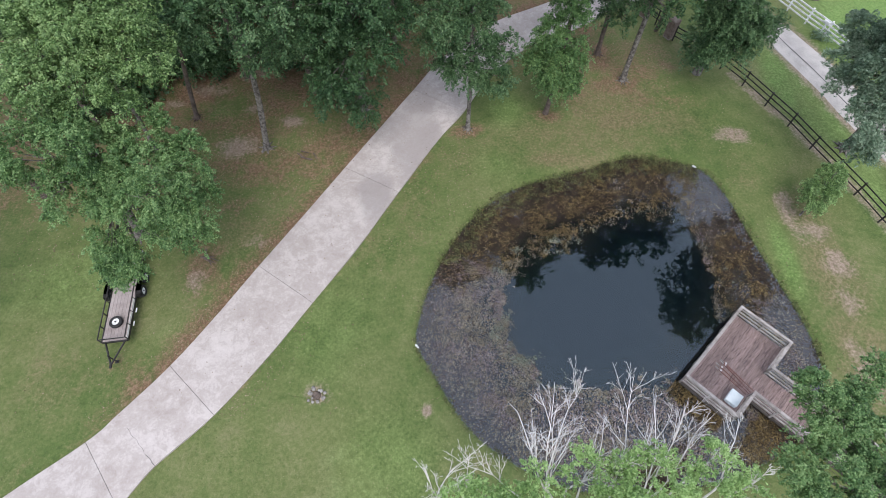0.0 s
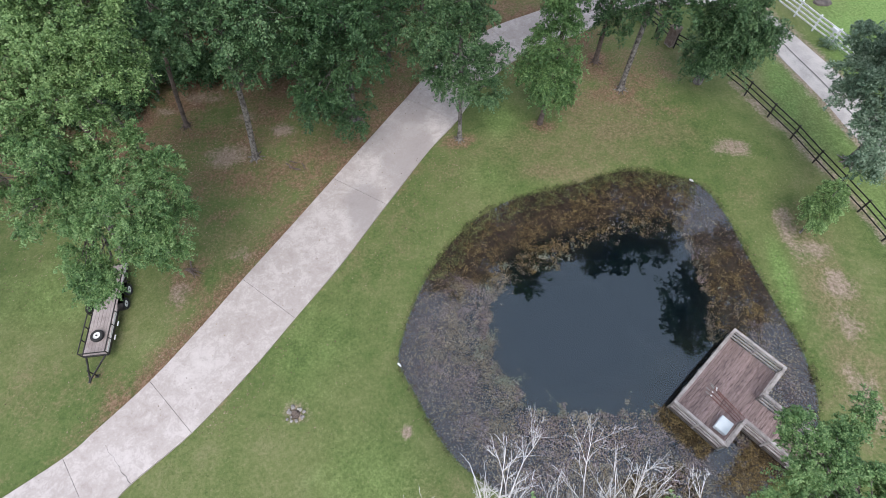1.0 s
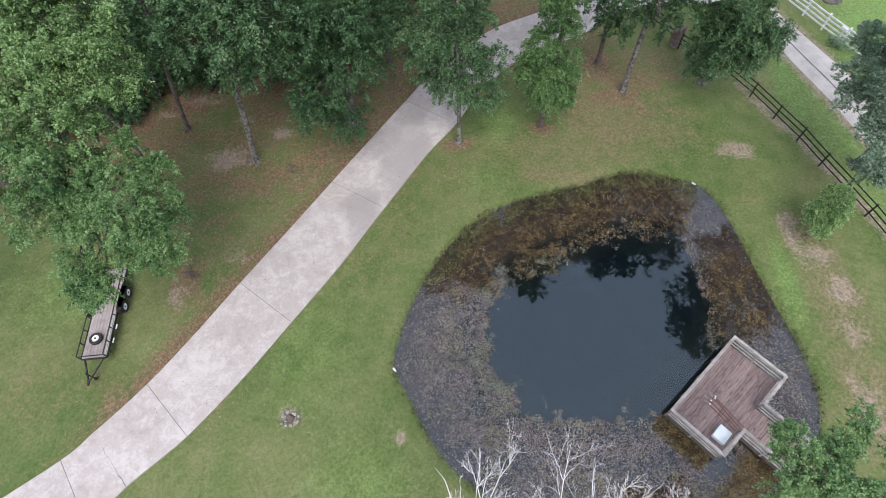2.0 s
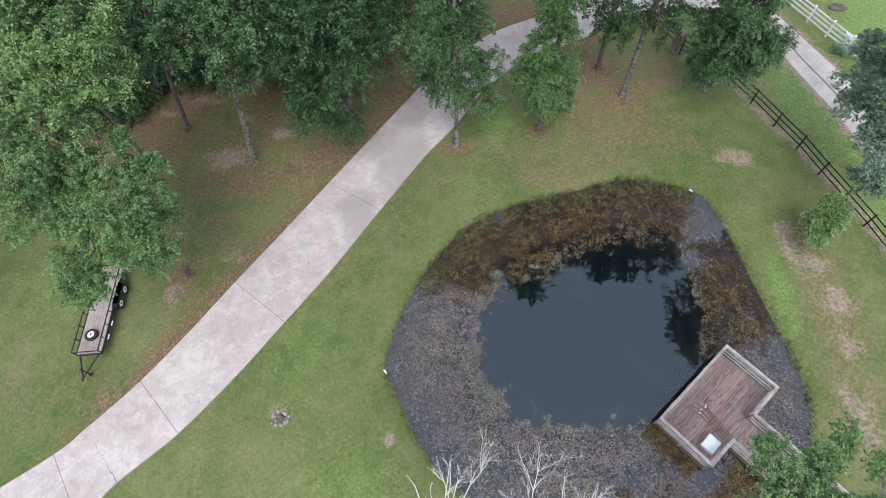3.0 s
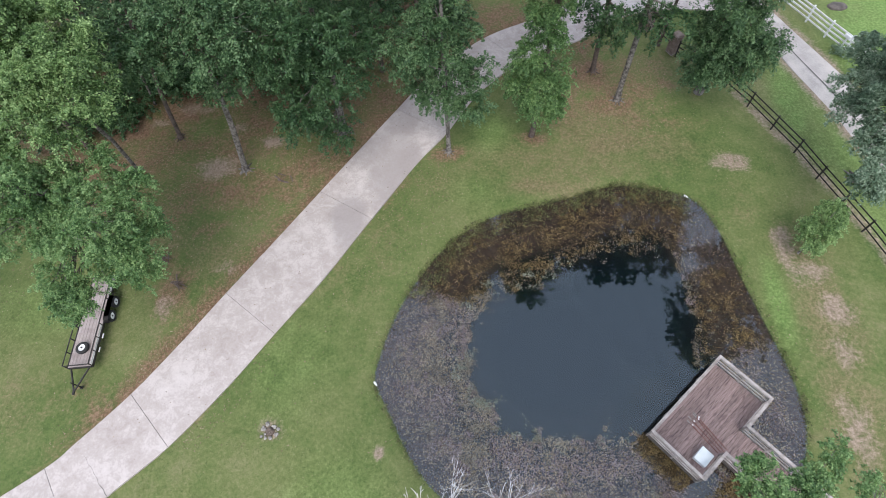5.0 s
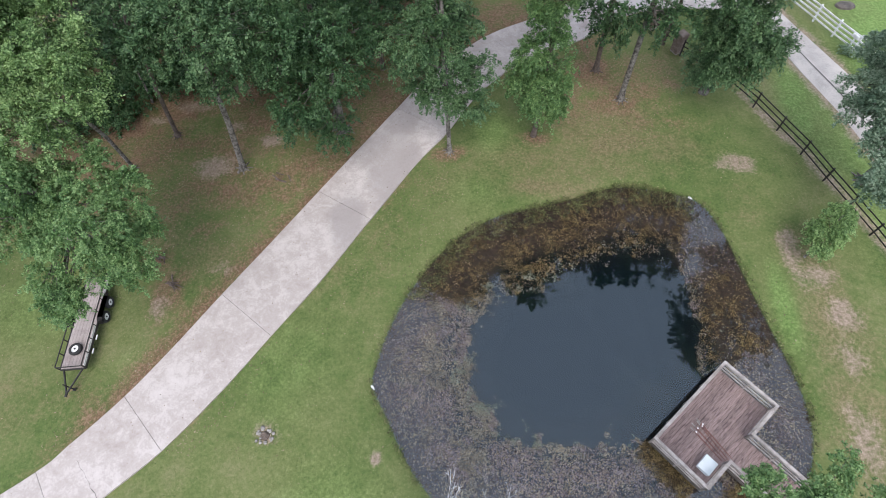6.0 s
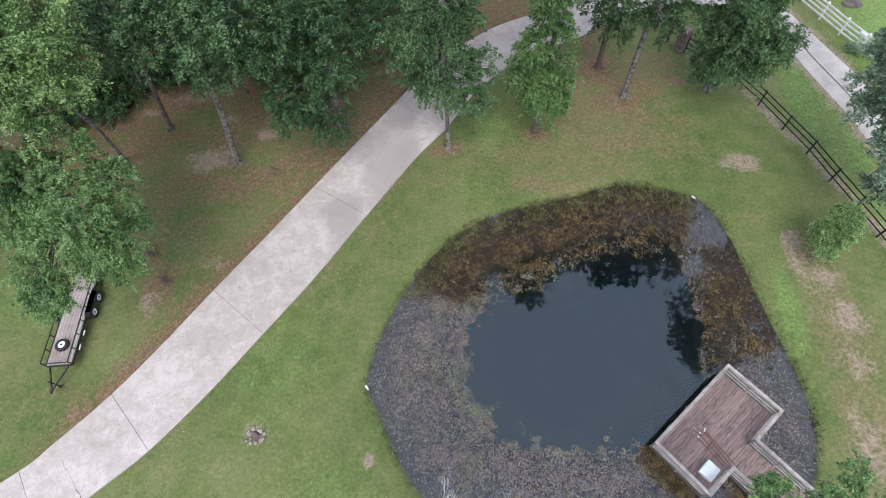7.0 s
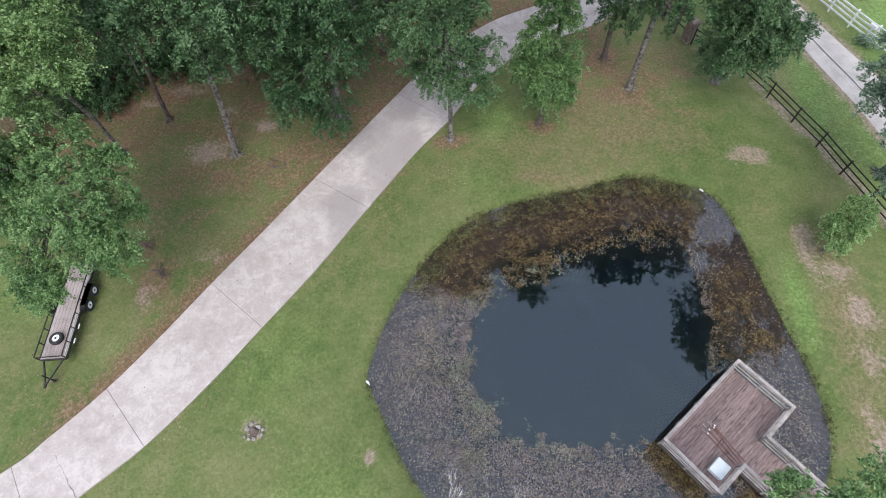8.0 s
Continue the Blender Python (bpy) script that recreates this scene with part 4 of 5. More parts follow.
tree("spreading green tree overhanging the parked trailer", (-18.6, 17.2), (-15.2, 14.6, 11.0), 0.26,
     [(-12.2, 13.7, 9.5, 1.48), (-11.7, 13.7, 8.0, 1.32), (-11.7, 15.6, 9.0, 1.18), (-13.1, 16.0, 10.0, 1.25), (-15.1, 12.2, 7.2, 0.75), (-15.0, 11.2, 6.2, 0.62), (-14.1, 11.6, 6.5, 0.62), (-14.7, 15.1, 10.0, 1.22), (-14.4, 13.3, 8.6, 1.10), (-11.5, 12.9, 6.8, 0.77), (-16.5, 13.9, 9.0, 1.47), (-17.5, 14.9, 10.0, 1.95), (-12.7, 13.1, 7.4, 1.03), (-14.9, 11.7, 6.3, 0.85), (-14.8, 14.3, 8.8, 1.15), (-15.2, 14.9, 11.4, 0.9)], 130000, 0.105, LEAF_FRESH, BARK_OAK, group=EDGE, seed=2)
tree("slender tree with a bare lower trunk in leaf litter", (-17.4, 27.0), (-13.8, 25.6, 14.0), 0.15,
     [(-12.4, 22.7, 11.5, 1.63), (-13.6, 22.1, 10.5, 1.07), (-11.7, 22.9, 11.0, 0.98), (-13.6, 23.3, 12.0, 1.51), (-10.7, 23.7, 12.0, 1.44), (-14.0, 25.0, 14.5, 2.2)], 25000, 0.14, LEAF_OAK, BARK_PINE, group=EDGE, seed=3)
tree("leaning tree with pale bark and spread roots in litter", (-12.0, 24.2), (-9.8, 24.8, 16.0), 0.19,
     [(-8.2, 23.3, 11.0, 1.72), (-9.5, 22.7, 10.0, 1.15), (-8.2, 23.4, 9.0, 1.24), (-10.0, 23.3, 8.0, 0.88), (-7.2, 24.3, 11.5, 1.56), (-10.8, 24.8, 11.5, 1.7), (-8.6, 25.5, 13.5, 2.1), (-10.0, 26.0, 16.5, 2.2)], 37000, 0.14, LEAF_OAK, BARK_OAK, group=EDGE, seed=4)
tree("slim pale-barked tree in brown litter", (-20.4, 30.3), (-17.6, 29.2, 11.0), 0.085,
     [(-17.4, 28.6, 11.0, 1.1), (-18.2, 29.0, 12.0, 1.2)], 9000, 0.14, LEAF_DEEP, BARK_OAK, group=EDGE, seed=15, roots=False)
tree("dark green tree hanging low beside the drive", (-5.6, 27.6), (-4.4, 25.8, 15.0), 0.24,
     [(-5.1, 24.5, 10.5, 2.5), (-6.1, 23.9, 6.5, 1.9), (-3.4, 24.5, 8.0, 2.0), (-5.0, 24.0, 4.5, 1.15), (-4.9, 24.4, 3.0, 0.9), (-6.6, 24.8, 4.6, 1.4), (-2.4, 26.5, 9.0, 1.9), (-5.8, 26.4, 8.5, 2.1), (-4.0, 27.0, 14.0, 2.6)], 62000, 0.14, LEAF_DEEP, BARK_OAK, group=EDGE, seed=5)
tree("green tree on a short trunk at the edge of the drive", (1.85, 25.75), (1.9, 26.8, 21.5), 0.14,
     [(4.0, 26.4, 6.4, 0.75), (1.9, 25.9, 8.0, 1.0), (0.5, 25.9, 9.2, 1.60), (1.8, 26.7, 6.5, 1.68), (3.5, 25.6, 4.6, 1.18), (1.4, 25.8, 4.6, 1.26), (2.4, 27.5, 8.6, 1.5), (-0.3, 25.8, 7.4, 0.9), (1.6, 26.1, 10.4, 1.26), (0.5, 26.2, 5.2, 0.85)], 52000, 0.13, LEAF_OAK, BARK_OAK, group=ROUND, seed=6, upper=[(-1.2, 26.2, 15, 1.8), (1.2, 26.6, 14.5, 2.0), (3.8, 27, 14.5, 2.0), (-1.2, 26.2, 18, 1.6), (1.2, 26.6, 18, 2.0), (3.6, 27, 18.2, 2.0), (-0.9, 26.2, 21, 1.3), (0.8, 26.5, 21.5, 1.7), (2.8, 26.8, 21.5, 1.8), (3.9, 27, 22.3, 1.3), (1.8, 26.8, 23.6, 1.2)])
tree("bright green young tree leafy to the ground on the lawn", (7.45, 27.2), (8.8, 27.2, 24.0), 0.15,
     [(7.6, 27.3, 8.5, 1.05), (7, 27, 4.6, 1.3), (7.4, 26.9, 3.1, 1.2), (8.3, 27.4, 5.2, 1.05), (6.2, 27.4, 4.8, 0.8), (7.5, 27, 10.4, 1.05), (7.0, 27.2, 6.8, 1.0), (8.2, 26.9, 3.6, 0.85)], 50000, 0.13, LEAF_BRIGHT, BARK_PINE, group=ROUND, seed=7, roots=False, upper=[(5.2, 28.0, 14.0, 1.5), (8.0, 26.9, 14.2, 1.9), (7.2, 26.9, 16.8, 1.7), (9.6, 26.9, 17, 1.8), (8.0, 26.9, 19.6, 1.8), (10.2, 27, 20.2, 1.4), (9.2, 27, 22.6, 1.5), (9.6, 27, 25, 0.9)])
# three lobes behind the trunk are added unseen, covering sky in the pond's mirror
tree("tall oak with a pale leaning trunk and spread roots", (13.6, 30.5), (13.9, 30.4, 27.0), 0.175,
     [(13.6, 29.3, 7.5, 0.80), (14.4, 28.8, 7.5, 0.75), (14.8, 28.9, 8.0, 0.90), (14.1, 28.6, 7.0, 0.50), (12.3, 30, 15, 2.40), (16, 31, 15.5, 2.40)], 15000, 0.16, LEAF_DEEP, BARK_OAK, group=ROUND, seed=8, upper=[(15.0, 33.6, 11.6, 1.6), (16.6, 33.4, 12.6, 1.8), (15.6, 32.4, 14.6, 1.8), (14.2, 30.2, 19, 2.2), (16.2, 30.4, 18, 2.2), (15.2, 30.2, 22.2, 2.0), (17.6, 30.4, 22.6, 2.2), (17.4, 30.4, 25.2, 1.4)])
tree("slender dark tree beside the tall oak", (12.15, 33.4), (11.6, 31.6, 24.0), 0.16,
     [(11.5, 31.0, 5.5, 0.95), (10.6, 31.2, 6.0, 0.90), (12.4, 30.4, 6.0, 0.85), (12.0, 30.3, 5.0, 0.60), (12.9, 30.5, 6.5, 0.80)] + [(11.8, 29.9, 9.2, 1.4), (10.2, 29.8, 9.6, 1.1), (11.6, 30.5, 12.5, 2.0), (9.9, 31.0, 11.5, 1.8), (12.2, 33.0, 10.5, 1.5)], 24000, 0.15, LEAF_DEEP, BARK_PINE, group=ROUND, seed=9, upper=high(11.2, 31.8, 15, 24, 2.3, 4, 4))
tree("bushy dark green tree drooping to the ground at the fence", (19.3, 31.2), (20.0, 30.8, 27.0), 0.24,
     [(19.3, 29.6, 6.5, 2.15), (19, 29.7, 4.2, 1.72), (17.4, 30.0, 6.4, 0.8), (20.349999999999998, 29.1, 5.4, 1.12), (18.6, 29.8, 9, 2.06), (18.5, 31, 2.2, 1.03), (17.2, 32.5, 8, 1.55), (19.849999999999998, 28.9, 4, 1.03), (18.2, 30, 5, 1.05)], 80000, 0.14, LEAF_OAK, BARK_OAK, group=ROUND, seed=10, roots=False, upper=[(19.8, 30.8, 15, 2.3), (21.6, 30.8, 16, 2.1), (20.4, 30.6, 19.5, 2.3), (22.8, 30.6, 20, 1.9), (20.8, 30.6, 23.4, 2.1), (23.3, 30.5, 23, 1.5), (21, 30.5, 25.6, 1.3)])
tree("slim tree in front of the brick pillars", (17.3, 36.2), (17.6, 34.8, 12.5), 0.12,
     [(17.4, 33.6, 10.5, 1.5), (15.8, 33.2, 11.2, 1.5), (16.4, 35.6, 12.5, 1.8)], 12000, 0.18, LEAF_DEEP, BARK_PINE, group=ROUND, seed=11, roots=False)
tree("blue-green tree with hanging branches beside the lane", (27.4, 23.6), (26.2, 22.8, 27.0), 0.24,
     [(24.35, 25.2, 6.2, 0.71), (25.3, 26.4, 7, 1.15), (24.85, 22.8, 6, 0.83), (24.85, 20.7, 5.2, 1.02), (24.450000000000003, 19.9, 4, 0.57), (25.1, 23.4, 6.8, 1.15), (26.5, 24.5, 8, 1.53), (26.2, 21, 6.8, 1.28), (23.950000000000003, 24.4, 5.4, 0.51), (24.55, 21.7, 5.4, 0.64)], 72000, 0.14, LEAF_BLUE, BARK_OAK, group=ROUND, seed=12, upper=[(26.6, 24.8, 13, 1.9), (26.2, 21.5, 13, 1.8), (26.4, 18.6, 13, 1.5), (26.4, 25.5, 15.8, 2.2), (26, 22.5, 17, 2.2), (26, 19.8, 18, 1.7), (26.2, 25.8, 20, 2.1), (26, 22.8, 21.5, 2.0), (26, 20.4, 22.5, 1.7), (26.2, 25.4, 24, 1.8), (26, 23, 25.5, 1.5), (26, 20.2, 25.3, 1.0)])
tree("small leafy sapling in worn grass near the fence", (22.5, 18.2), (22.8, 18.8, 3.4), 0.06,
     [(22.7, 18.7, 2.4, 0.75), (22.55, 18.1, 1.7, 0.58), (23.1, 19.2, 2.9, 0.55)], 14000, 0.11, LEAF_LIGHT, BARK_OAK, group=ROUND, seed=13, roots=False)
tree("green broadleaf tree rising over the gangway", (15.6, -1.6), (14.2, 1.2, 9.4), 0.20,
     [(13.25, 4.6, 9.0, 0.72), (14.1, 4.35, 8.8, 0.55), (12.6, 3.3, 9.0, 0.62), (13.5, 3.5, 9.0, 0.95), (11.8, 2.1, 9.0, 0.72), (12.7, 1.8, 9.1, 1.0), (14.5, 2.8, 9.1, 1.05), (14.0, 1.4, 9.3, 1.2), (16.5, 4.6, 8.9, 0.36), (15.9, 2.9, 9.0, 0.9)], 74000, 0.085, LEAF_FRESH, BARK_OAK, group=ROUND, seed=14,
     spray=[(14.2, 3.7, 9.0, 0.4), (14.75, 4.7, 8.7, 0.42), (15.2, 5.2, 8.7, 0.36), (15.6, 5.6, 8.7, 0.30), (15.95, 5.95, 8.7, 0.22)])


def half_dead_tree():
    """A tree in front: bleached bare limbs reaching up, living sprays low among them."""
    gen = np.random.default_rng(55)
    o = np.array([4.0, -1.6, 0.0])
    thing = empty("half_dead_tree", Matrix.Translation(o), "half-dead tree with bleached bare branches and light green sprays", "tree")
    trunk = bent((0, 0, -0.1), np.array([3.6, -0.2, 11.5]) - o, gen, 0.010, 8)
    part("trunk", tube(bmesh.new(), trunk, [0.34, 0.26, 0.24, 0.22, 0.20, 0.17, 0.14, 0.10], 10), BARK_OAK, thing)

    def grow(bm, p, d, length, r, depth):
        """A crooked bare twig, with finer twigs forking along it towards its end."""
        d = np.array(d, float) / np.linalg.norm(d)
        pts = [np.array(p, float)]
        dirs = []
        for k in range(7):
            d = d + gen.normal(size=3) * 0.13
            d /= np.linalg.norm(d)
            dirs.append(d)
            pts.append(pts[-1] + d * length / 7)
        tube(bm, pts, [max(0.0035, r * (1 - 0.118 * k)) for k in range(8)], 4 if depth < 2 else 6)
        if depth:
            for k in range((0, 2, 4, 7)[depth]):
                j = 1 + int(gen.integers(0, 6))
                side = np.cross(dirs[j], gen.normal(size=3))
                e = dirs[j] + side / np.linalg.norm(side) * gen.uniform(0.35, 0.85)
                grow(bm, pts[j], e, length * gen.uniform(0.28, 0.55) * (1.15 - 0.07 * j), r * 0.62 * (1 - 0.08 * j), depth - 1)

    LIMBS = (((2.47, 1.24, 13.3), (2.81, 3.85, 14.8)), ((2.51, 1.25, 13.2), (3.09, 3.70, 14.7)), ((2.47, 1.26, 13.1), (1.90, 3.15, 14.6)), ((2.56, 1.23, 13.1), (3.50, 3.14, 14.6)), ((3.07, 1.27, 12.9), (4.63, 2.99, 14.4)), ((4.12, 1.06, 12.9), (5.64, 3.64, 14.4)),
             ((3.96, 1.14, 12.7), (4.31, 2.70, 14.2)), ((4.98, 1.13, 12.8), (6.13, 3.11, 14.3)), ((5.09, 1.12, 12.8), (5.88, 3.28, 14.3)), ((5.70, 1.13, 12.7), (6.35, 2.11, 14.2)), ((6.91, 1.25, 12.7), (7.43, 2.56, 14.2)), ((7.30, 1.11, 12.7), (7.77, 1.76, 14.2)))
    LIMBS += (((1.89, 1.10, 12.7), (1.10, 2.22, 14.2)), ((-0.29, 0.87, 12.5), (-0.16, 2.40, 14.0)), ((0.41, 0.86, 12.5), (0.97, 1.96, 14.0)), ((0.01, 0.87, 12.5), (-0.63, 1.64, 14.0)), ((5.48, 1.25, 12.8), (6.33, 2.79, 14.3)), ((3.35, 1.14, 12.8), (3.90, 2.89, 14.3)))
    for start, tip in LIMBS:
        bm = bmesh.new()
        start, tip = np.array(start) - o, np.array(tip) - o
        root = trunk[3 + int(gen.integers(0, 3))]
        tube(bm, bent(root, start, gen, 0.04, 6), [0.062, 0.054, 0.047, 0.040, 0.034, 0.028], 7)
        grow(bm, start, tip - start, np.linalg.norm(tip - start) * 0.94, 0.026, 3)
        part("dead_branch", bm, BARK_DEAD, thing, "bleached bare branch")
    q = crown_leaves([(3.3, 1.5, 14.0, 0.62), (4.9, 1.4, 14.2, 0.70), (6.4, 1.5, 14.0, 0.60), (2.2, 1.2, 13.9, 0.5), (4.1, 1.55, 13.9, 0.4), (5.7, 1.5, 13.9, 0.35), (1.3, 1.0, 13.8, 0.35), (0.3, 1.0, 13.6, 0.40), (0.9, 1.0, 13.8, 0.45), (7.1, 1.1, 13.9, 0.5), (-0.3, 0.7, 13.6, 0.4), (3.9, 0.6, 14.2, 0.8), (5.6, 0.5, 14.1, 0.8), (2.0, 0.3, 13.8, 0.8), (3.5, -0.5, 13.6, 1.6), (5.5, -0.6, 13.2, 1.5)], 58000, 0.065, gen) - o
    crown = new("crown", quads_mesh("crown", q, LEAF_YOUNG))
    crown.parent = thing
    tagged(crown, "light green leafy sprays")


half_dead_tree()

# ---- the wood behind: closed canopy ----
WOODS = "trees of the wood"
gen = random.Random(21)
spots = [(x + gen.uniform(-1, 1), y + gen.uniform(-1, 1)) for x, y in ((-25, 20), (-24, 26), (-29, 30), (-23.5, 32.5), (-18, 34), (-13.5, 31.5), (-9.5, 30.5), (-7, 34.5), (-12.5, 37), (-18.5, 39), (-25, 38), (-31, 36), (-3.5, 34.5), (-2, 39), (-8, 40.5), (-14, 43), (-31, 24), (3, 42), (8, 44.5), (-22, 44), (-31, 15), (-29, 9))]
for i, (x, y) in enumerate(spots):
    h = gen.uniform(14.0, 18.5)
    lob = [(x + gen.uniform(-1.8, 1.8), y + gen.uniform(-2.2, 1.2), h - gen.uniform(0.5, 9.0), gen.uniform(1.7, 2.7)) for _ in range(7)]
    tree("dark green tree in the closed wood", (x, y), (x + gen.uniform(-0.6, 0.6), y - gen.uniform(0, 1.0), h), gen.uniform(0.15, 0.24), lob, 10500, 0.22, LEAF_DEEP if i % 3 else LEAF_OAK, BARK_PINE, group=WOODS, seed=40 + i, roots=False)

for i, (x, y) in enumerate(((-24.5, 30.0), (-22.0, 32.2), (-19.3, 33.0), (-16.8, 32.2), (-14.8, 33.5), (-11.2, 32.4), (-8.0, 31.5), (-26.5, 27.0), (-23.7, 27.7), (-22.5, 28.4), (-21.7, 30), (-19.8, 31.2), (-17.8, 32.1), (-27.5, 38.0), (-23.8, 40.5), (-20.5, 37.5), (-15.5, 39.5), (-10.5, 38.5), (-5.5, 38.0), (-4.5, 41.0), (-9.8, 36.2), (-15.8, 36.0), (-24.5, 35.0), (-29.0, 33.5), (-6.2, 35.4), (-1.8, 42.2))):
    bush = empty("shrub", pose(x, y, 0), "dark undergrowth shrub at the edge of the wood", "shrub", "undergrowth shrubs")
    g = np.random.default_rng(300 + i)
    # the larger back rows are added to darken the wood's bright floor
    k = 1.0 if i < 13 else 1.7
    q = crown_leaves([(0, 0, 1.1 * k, 1.2 * k), (0.9 * k, -0.3 * k, 0.8 * k, 0.8 * k), (-0.8 * k, 0.2 * k, 1.5 * k, 0.9 * k)], 4200, 0.17 * k ** 0.5, g)
    crown = new("foliage", quads_mesh("foliage", q, LEAF_DEEP))
    crown.parent = bush
    part("stem", tube(bmesh.new(), [(0, 0, -0.1), (0.05, 0.05, 0.7), (0, 0, 1.4)], [0.06, 0.04, 0.02], 6), BARK_PINE, bush)

# ---- weed in the water ----


def scatter(count, box_, keep, seed):
    g = np.random.default_rng(seed)
    p = np.stack([g.uniform(box_[0], box_[1], count), g.uniform(box_[2], box_[3], count)], 1)
    return p[keep(p[:, 0], p[:, 1], g)], g


def patchy(x, y, s, seed):
    return np.array([noise.fractal(Vector((a * s, b * s, seed)), 0.8, 2.0, 3) for a, b in zip(x, y)])


BROWN_EAST = smooth([(17.3, 17.2), (18.5, 16.8), (19.2, 14.8), (19.5, 13.0), (18.0, 12.4), (16.0, 12.0), (16.1, 13.6), (16.2, 15.7)], 4, True)


def dock_place(x, y):
    """Places on the water as distances along the dock's long side and out from it."""
    c, k = math.cos(math.radians(44)), math.sin(math.radians(44))
    return (x - 12.40) * c + (y - 7.70) * k, -(x - 12.40) * k + (y - 7.70) * c


def under_dock(x, y):
    """Beneath the dock and in the open water along its front, where nothing grows."""
    u, w = dock_place(x, y)
    return ((u > 0.1) & (u < LENGTH) & (w > -DEPTH) & (w < 0.1)) | ((u > -0.15) & (u < LENGTH - 0.6) & (w >= 0.1) & (w < 2.2)) | ((u > G0) & (u < G1) & (w <= -DEPTH) & (w > -GEND))


def beside_dock(x, y):
    """1 in the strip of weed off the dock's end and in the corner along the gangway."""
    u, w = dock_place(x, y)
    a = np.clip((u + 1.05) / 0.25, 0, 1) * np.clip((0.3 - u) / 0.2, 0, 1) * np.clip((w + 2.75) / 0.2, 0, 1) * np.clip((0.25 - w) / 0.25, 0, 1)
    # widened corner: real weed, also filling in for a dark tree reflection
    b = np.clip((u + 1.5 + 0.35 * (w + 4)) / 0.6, 0, 1) * np.clip((G0 + 0.1 - u) / 0.2, 0, 1) * np.clip((-3.6 - w) / 0.4, 0, 1)
    return np.maximum(a, b)


def pool(x, y):
    """1 in the bare pool off the dock's corner."""
    u, w = dock_place(x, y)
    return np.clip(1.6 - np.hypot((u + 0.15) / 0.75, (w + 3.15) / 0.55), 0, 1)


def brown(x, y):
    """1 where the rusty weed stands: along the far shore, in the eastern bay and beside the dock. Its bounds follow the
    trees' dark reflections.
    """
    line = np.interp(x, [-2, 0.7, 3.4, 5], [17.2, 15.9, 14.4, 13.9])
    north = np.clip((y - line) / 0.5 + 0.5, 0, 1) * np.clip((np.interp(y, [18.0, 21.0, 23.0], [15.6, 16.6, 17.0]) - x) / 0.4 + 0.5, 0, 1)
    return np.maximum(np.maximum(north, np.clip(inside_distance(x, y, BROWN_EAST) / 0.5 + 0.5, 0, 1)), beside_dock(x, y))


def clear_bay(x, y):
    """The bays along the eastern shore where little grows."""
    return (x > 15.8) & (brown(x, y) < 0.5) & ((y > 16.6) | (y < 12.2))


def shallow_weed(x, y, g):
    """Weed in the shallows all round the open deep water, in uneven thickness."""
    d, o = inside_distance(x, y, POND), inside_distance(x, y, OPEN)
    edge, fine = patchy(x, y, 1.1, 4.0), patchy(x, y, 3.0, 9.0)
    thick = np.clip(0.62 + 0.5 * edge + 0.5 * fine, 0.10, 1) * np.clip(0.35 + d * 0.30, 0, 1) * (1 - np.clip(0.86 - 0.9 * patchy(x, y, 0.8, 91.0), 0.3, 1) * brown(x, y))
    return (d > 0.05) & (o < 0.15 + 0.9 * edge) & ~under_dock(x, y) & (g.random(len(x)) < thick * np.where(clear_bay(x, y), np.where(y < 12.2, 0.75, 0.3), 1.0) * (1 - 0.9 * pool(x, y)))


def stuff(name, quads, material, label, category):
    ob = new(name, quads_mesh(name, quads, material))
    return tagged(ob, label, category, kind="stuff")


def sprigs(p, g, size, num, spread, rise, slim, upward=1.0, wild=0.9):
    """Small tufts: a handful of narrow leaves round each place on the water."""
    q = np.repeat(p, num, 0) + g.normal(size=(len(p) * num, 2)) * spread
    c = np.column_stack([q, WATER_Z + 0.004 + g.random(len(q)) ** 2 * rise])
    out = np.column_stack([q - np.repeat(p, num, 0), np.zeros(len(q))]) / (spread + 1e-6) * 0.5
    return leaf_quads(c, size, out, g, upward, wild, slim)


p, g = scatter(230000, (-2, 20.5, 2, 23.5), shallow_weed, 2)
c = np.column_stack([p, WATER_Z - 0.02 - g.random(len(p)) ** 1.5 * 0.22])
stuff("water_weed", leaf_quads(c, 0.10, np.zeros((len(c), 3)), g, 1.1, 0.7, 0.5), LEAF_BROWN, "dense brown weed growing up under the pond's surface", "water plants")


def rusty_weed(x, y, g):
    """Weed that stands out of the water in clumps, with dark water between."""
    d, o = inside_distance(x, y, POND), inside_distance(x, y, OPEN)
    edge, clump, fine = patchy(x, y, 1.1, 4.0), patchy(x, y, 0.9, 51.0), patchy(x, y, 2.6, 57.0)
    thick = np.maximum(np.clip(0.36 + 1.35 * clump + 0.8 * fine, 0.02, 1) * brown(x, y), np.clip(0.95 + 0.6 * fine, 0.3, 1) * beside_dock(x, y)) * np.clip(d * 1.4, 0.1, 1)
    return (d > 0.05) & (o < 0.15 + 0.9 * edge) & ~under_dock(x, y) & (g.random(len(x)) < thick)


def dock_weed(x, y, g):
    """The same weed, crowded beside the dock to stand in for a tree's dark reflection."""
    return (inside_distance(x, y, POND) > 0.05) & ~under_dock(x, y) & (g.random(len(x)) < beside_dock(x, y) * np.clip(0.9 + patchy(x, y, 2.6, 57.0), 0.2, 1))


p, g = scatter(60000, (-2, 20.5, 2, 23.5), rusty_weed, 12)
p = np.concatenate([p, scatter(16000, (8, 17, 2, 11), dock_weed, 13)[0]])
stuff("rusty_weed", sprigs(p, g, 0.085, 5, 0.06, 0.14, 0.34), LEAF_RUST, "rusty brown weed standing out of the water in clumps", "water plants")


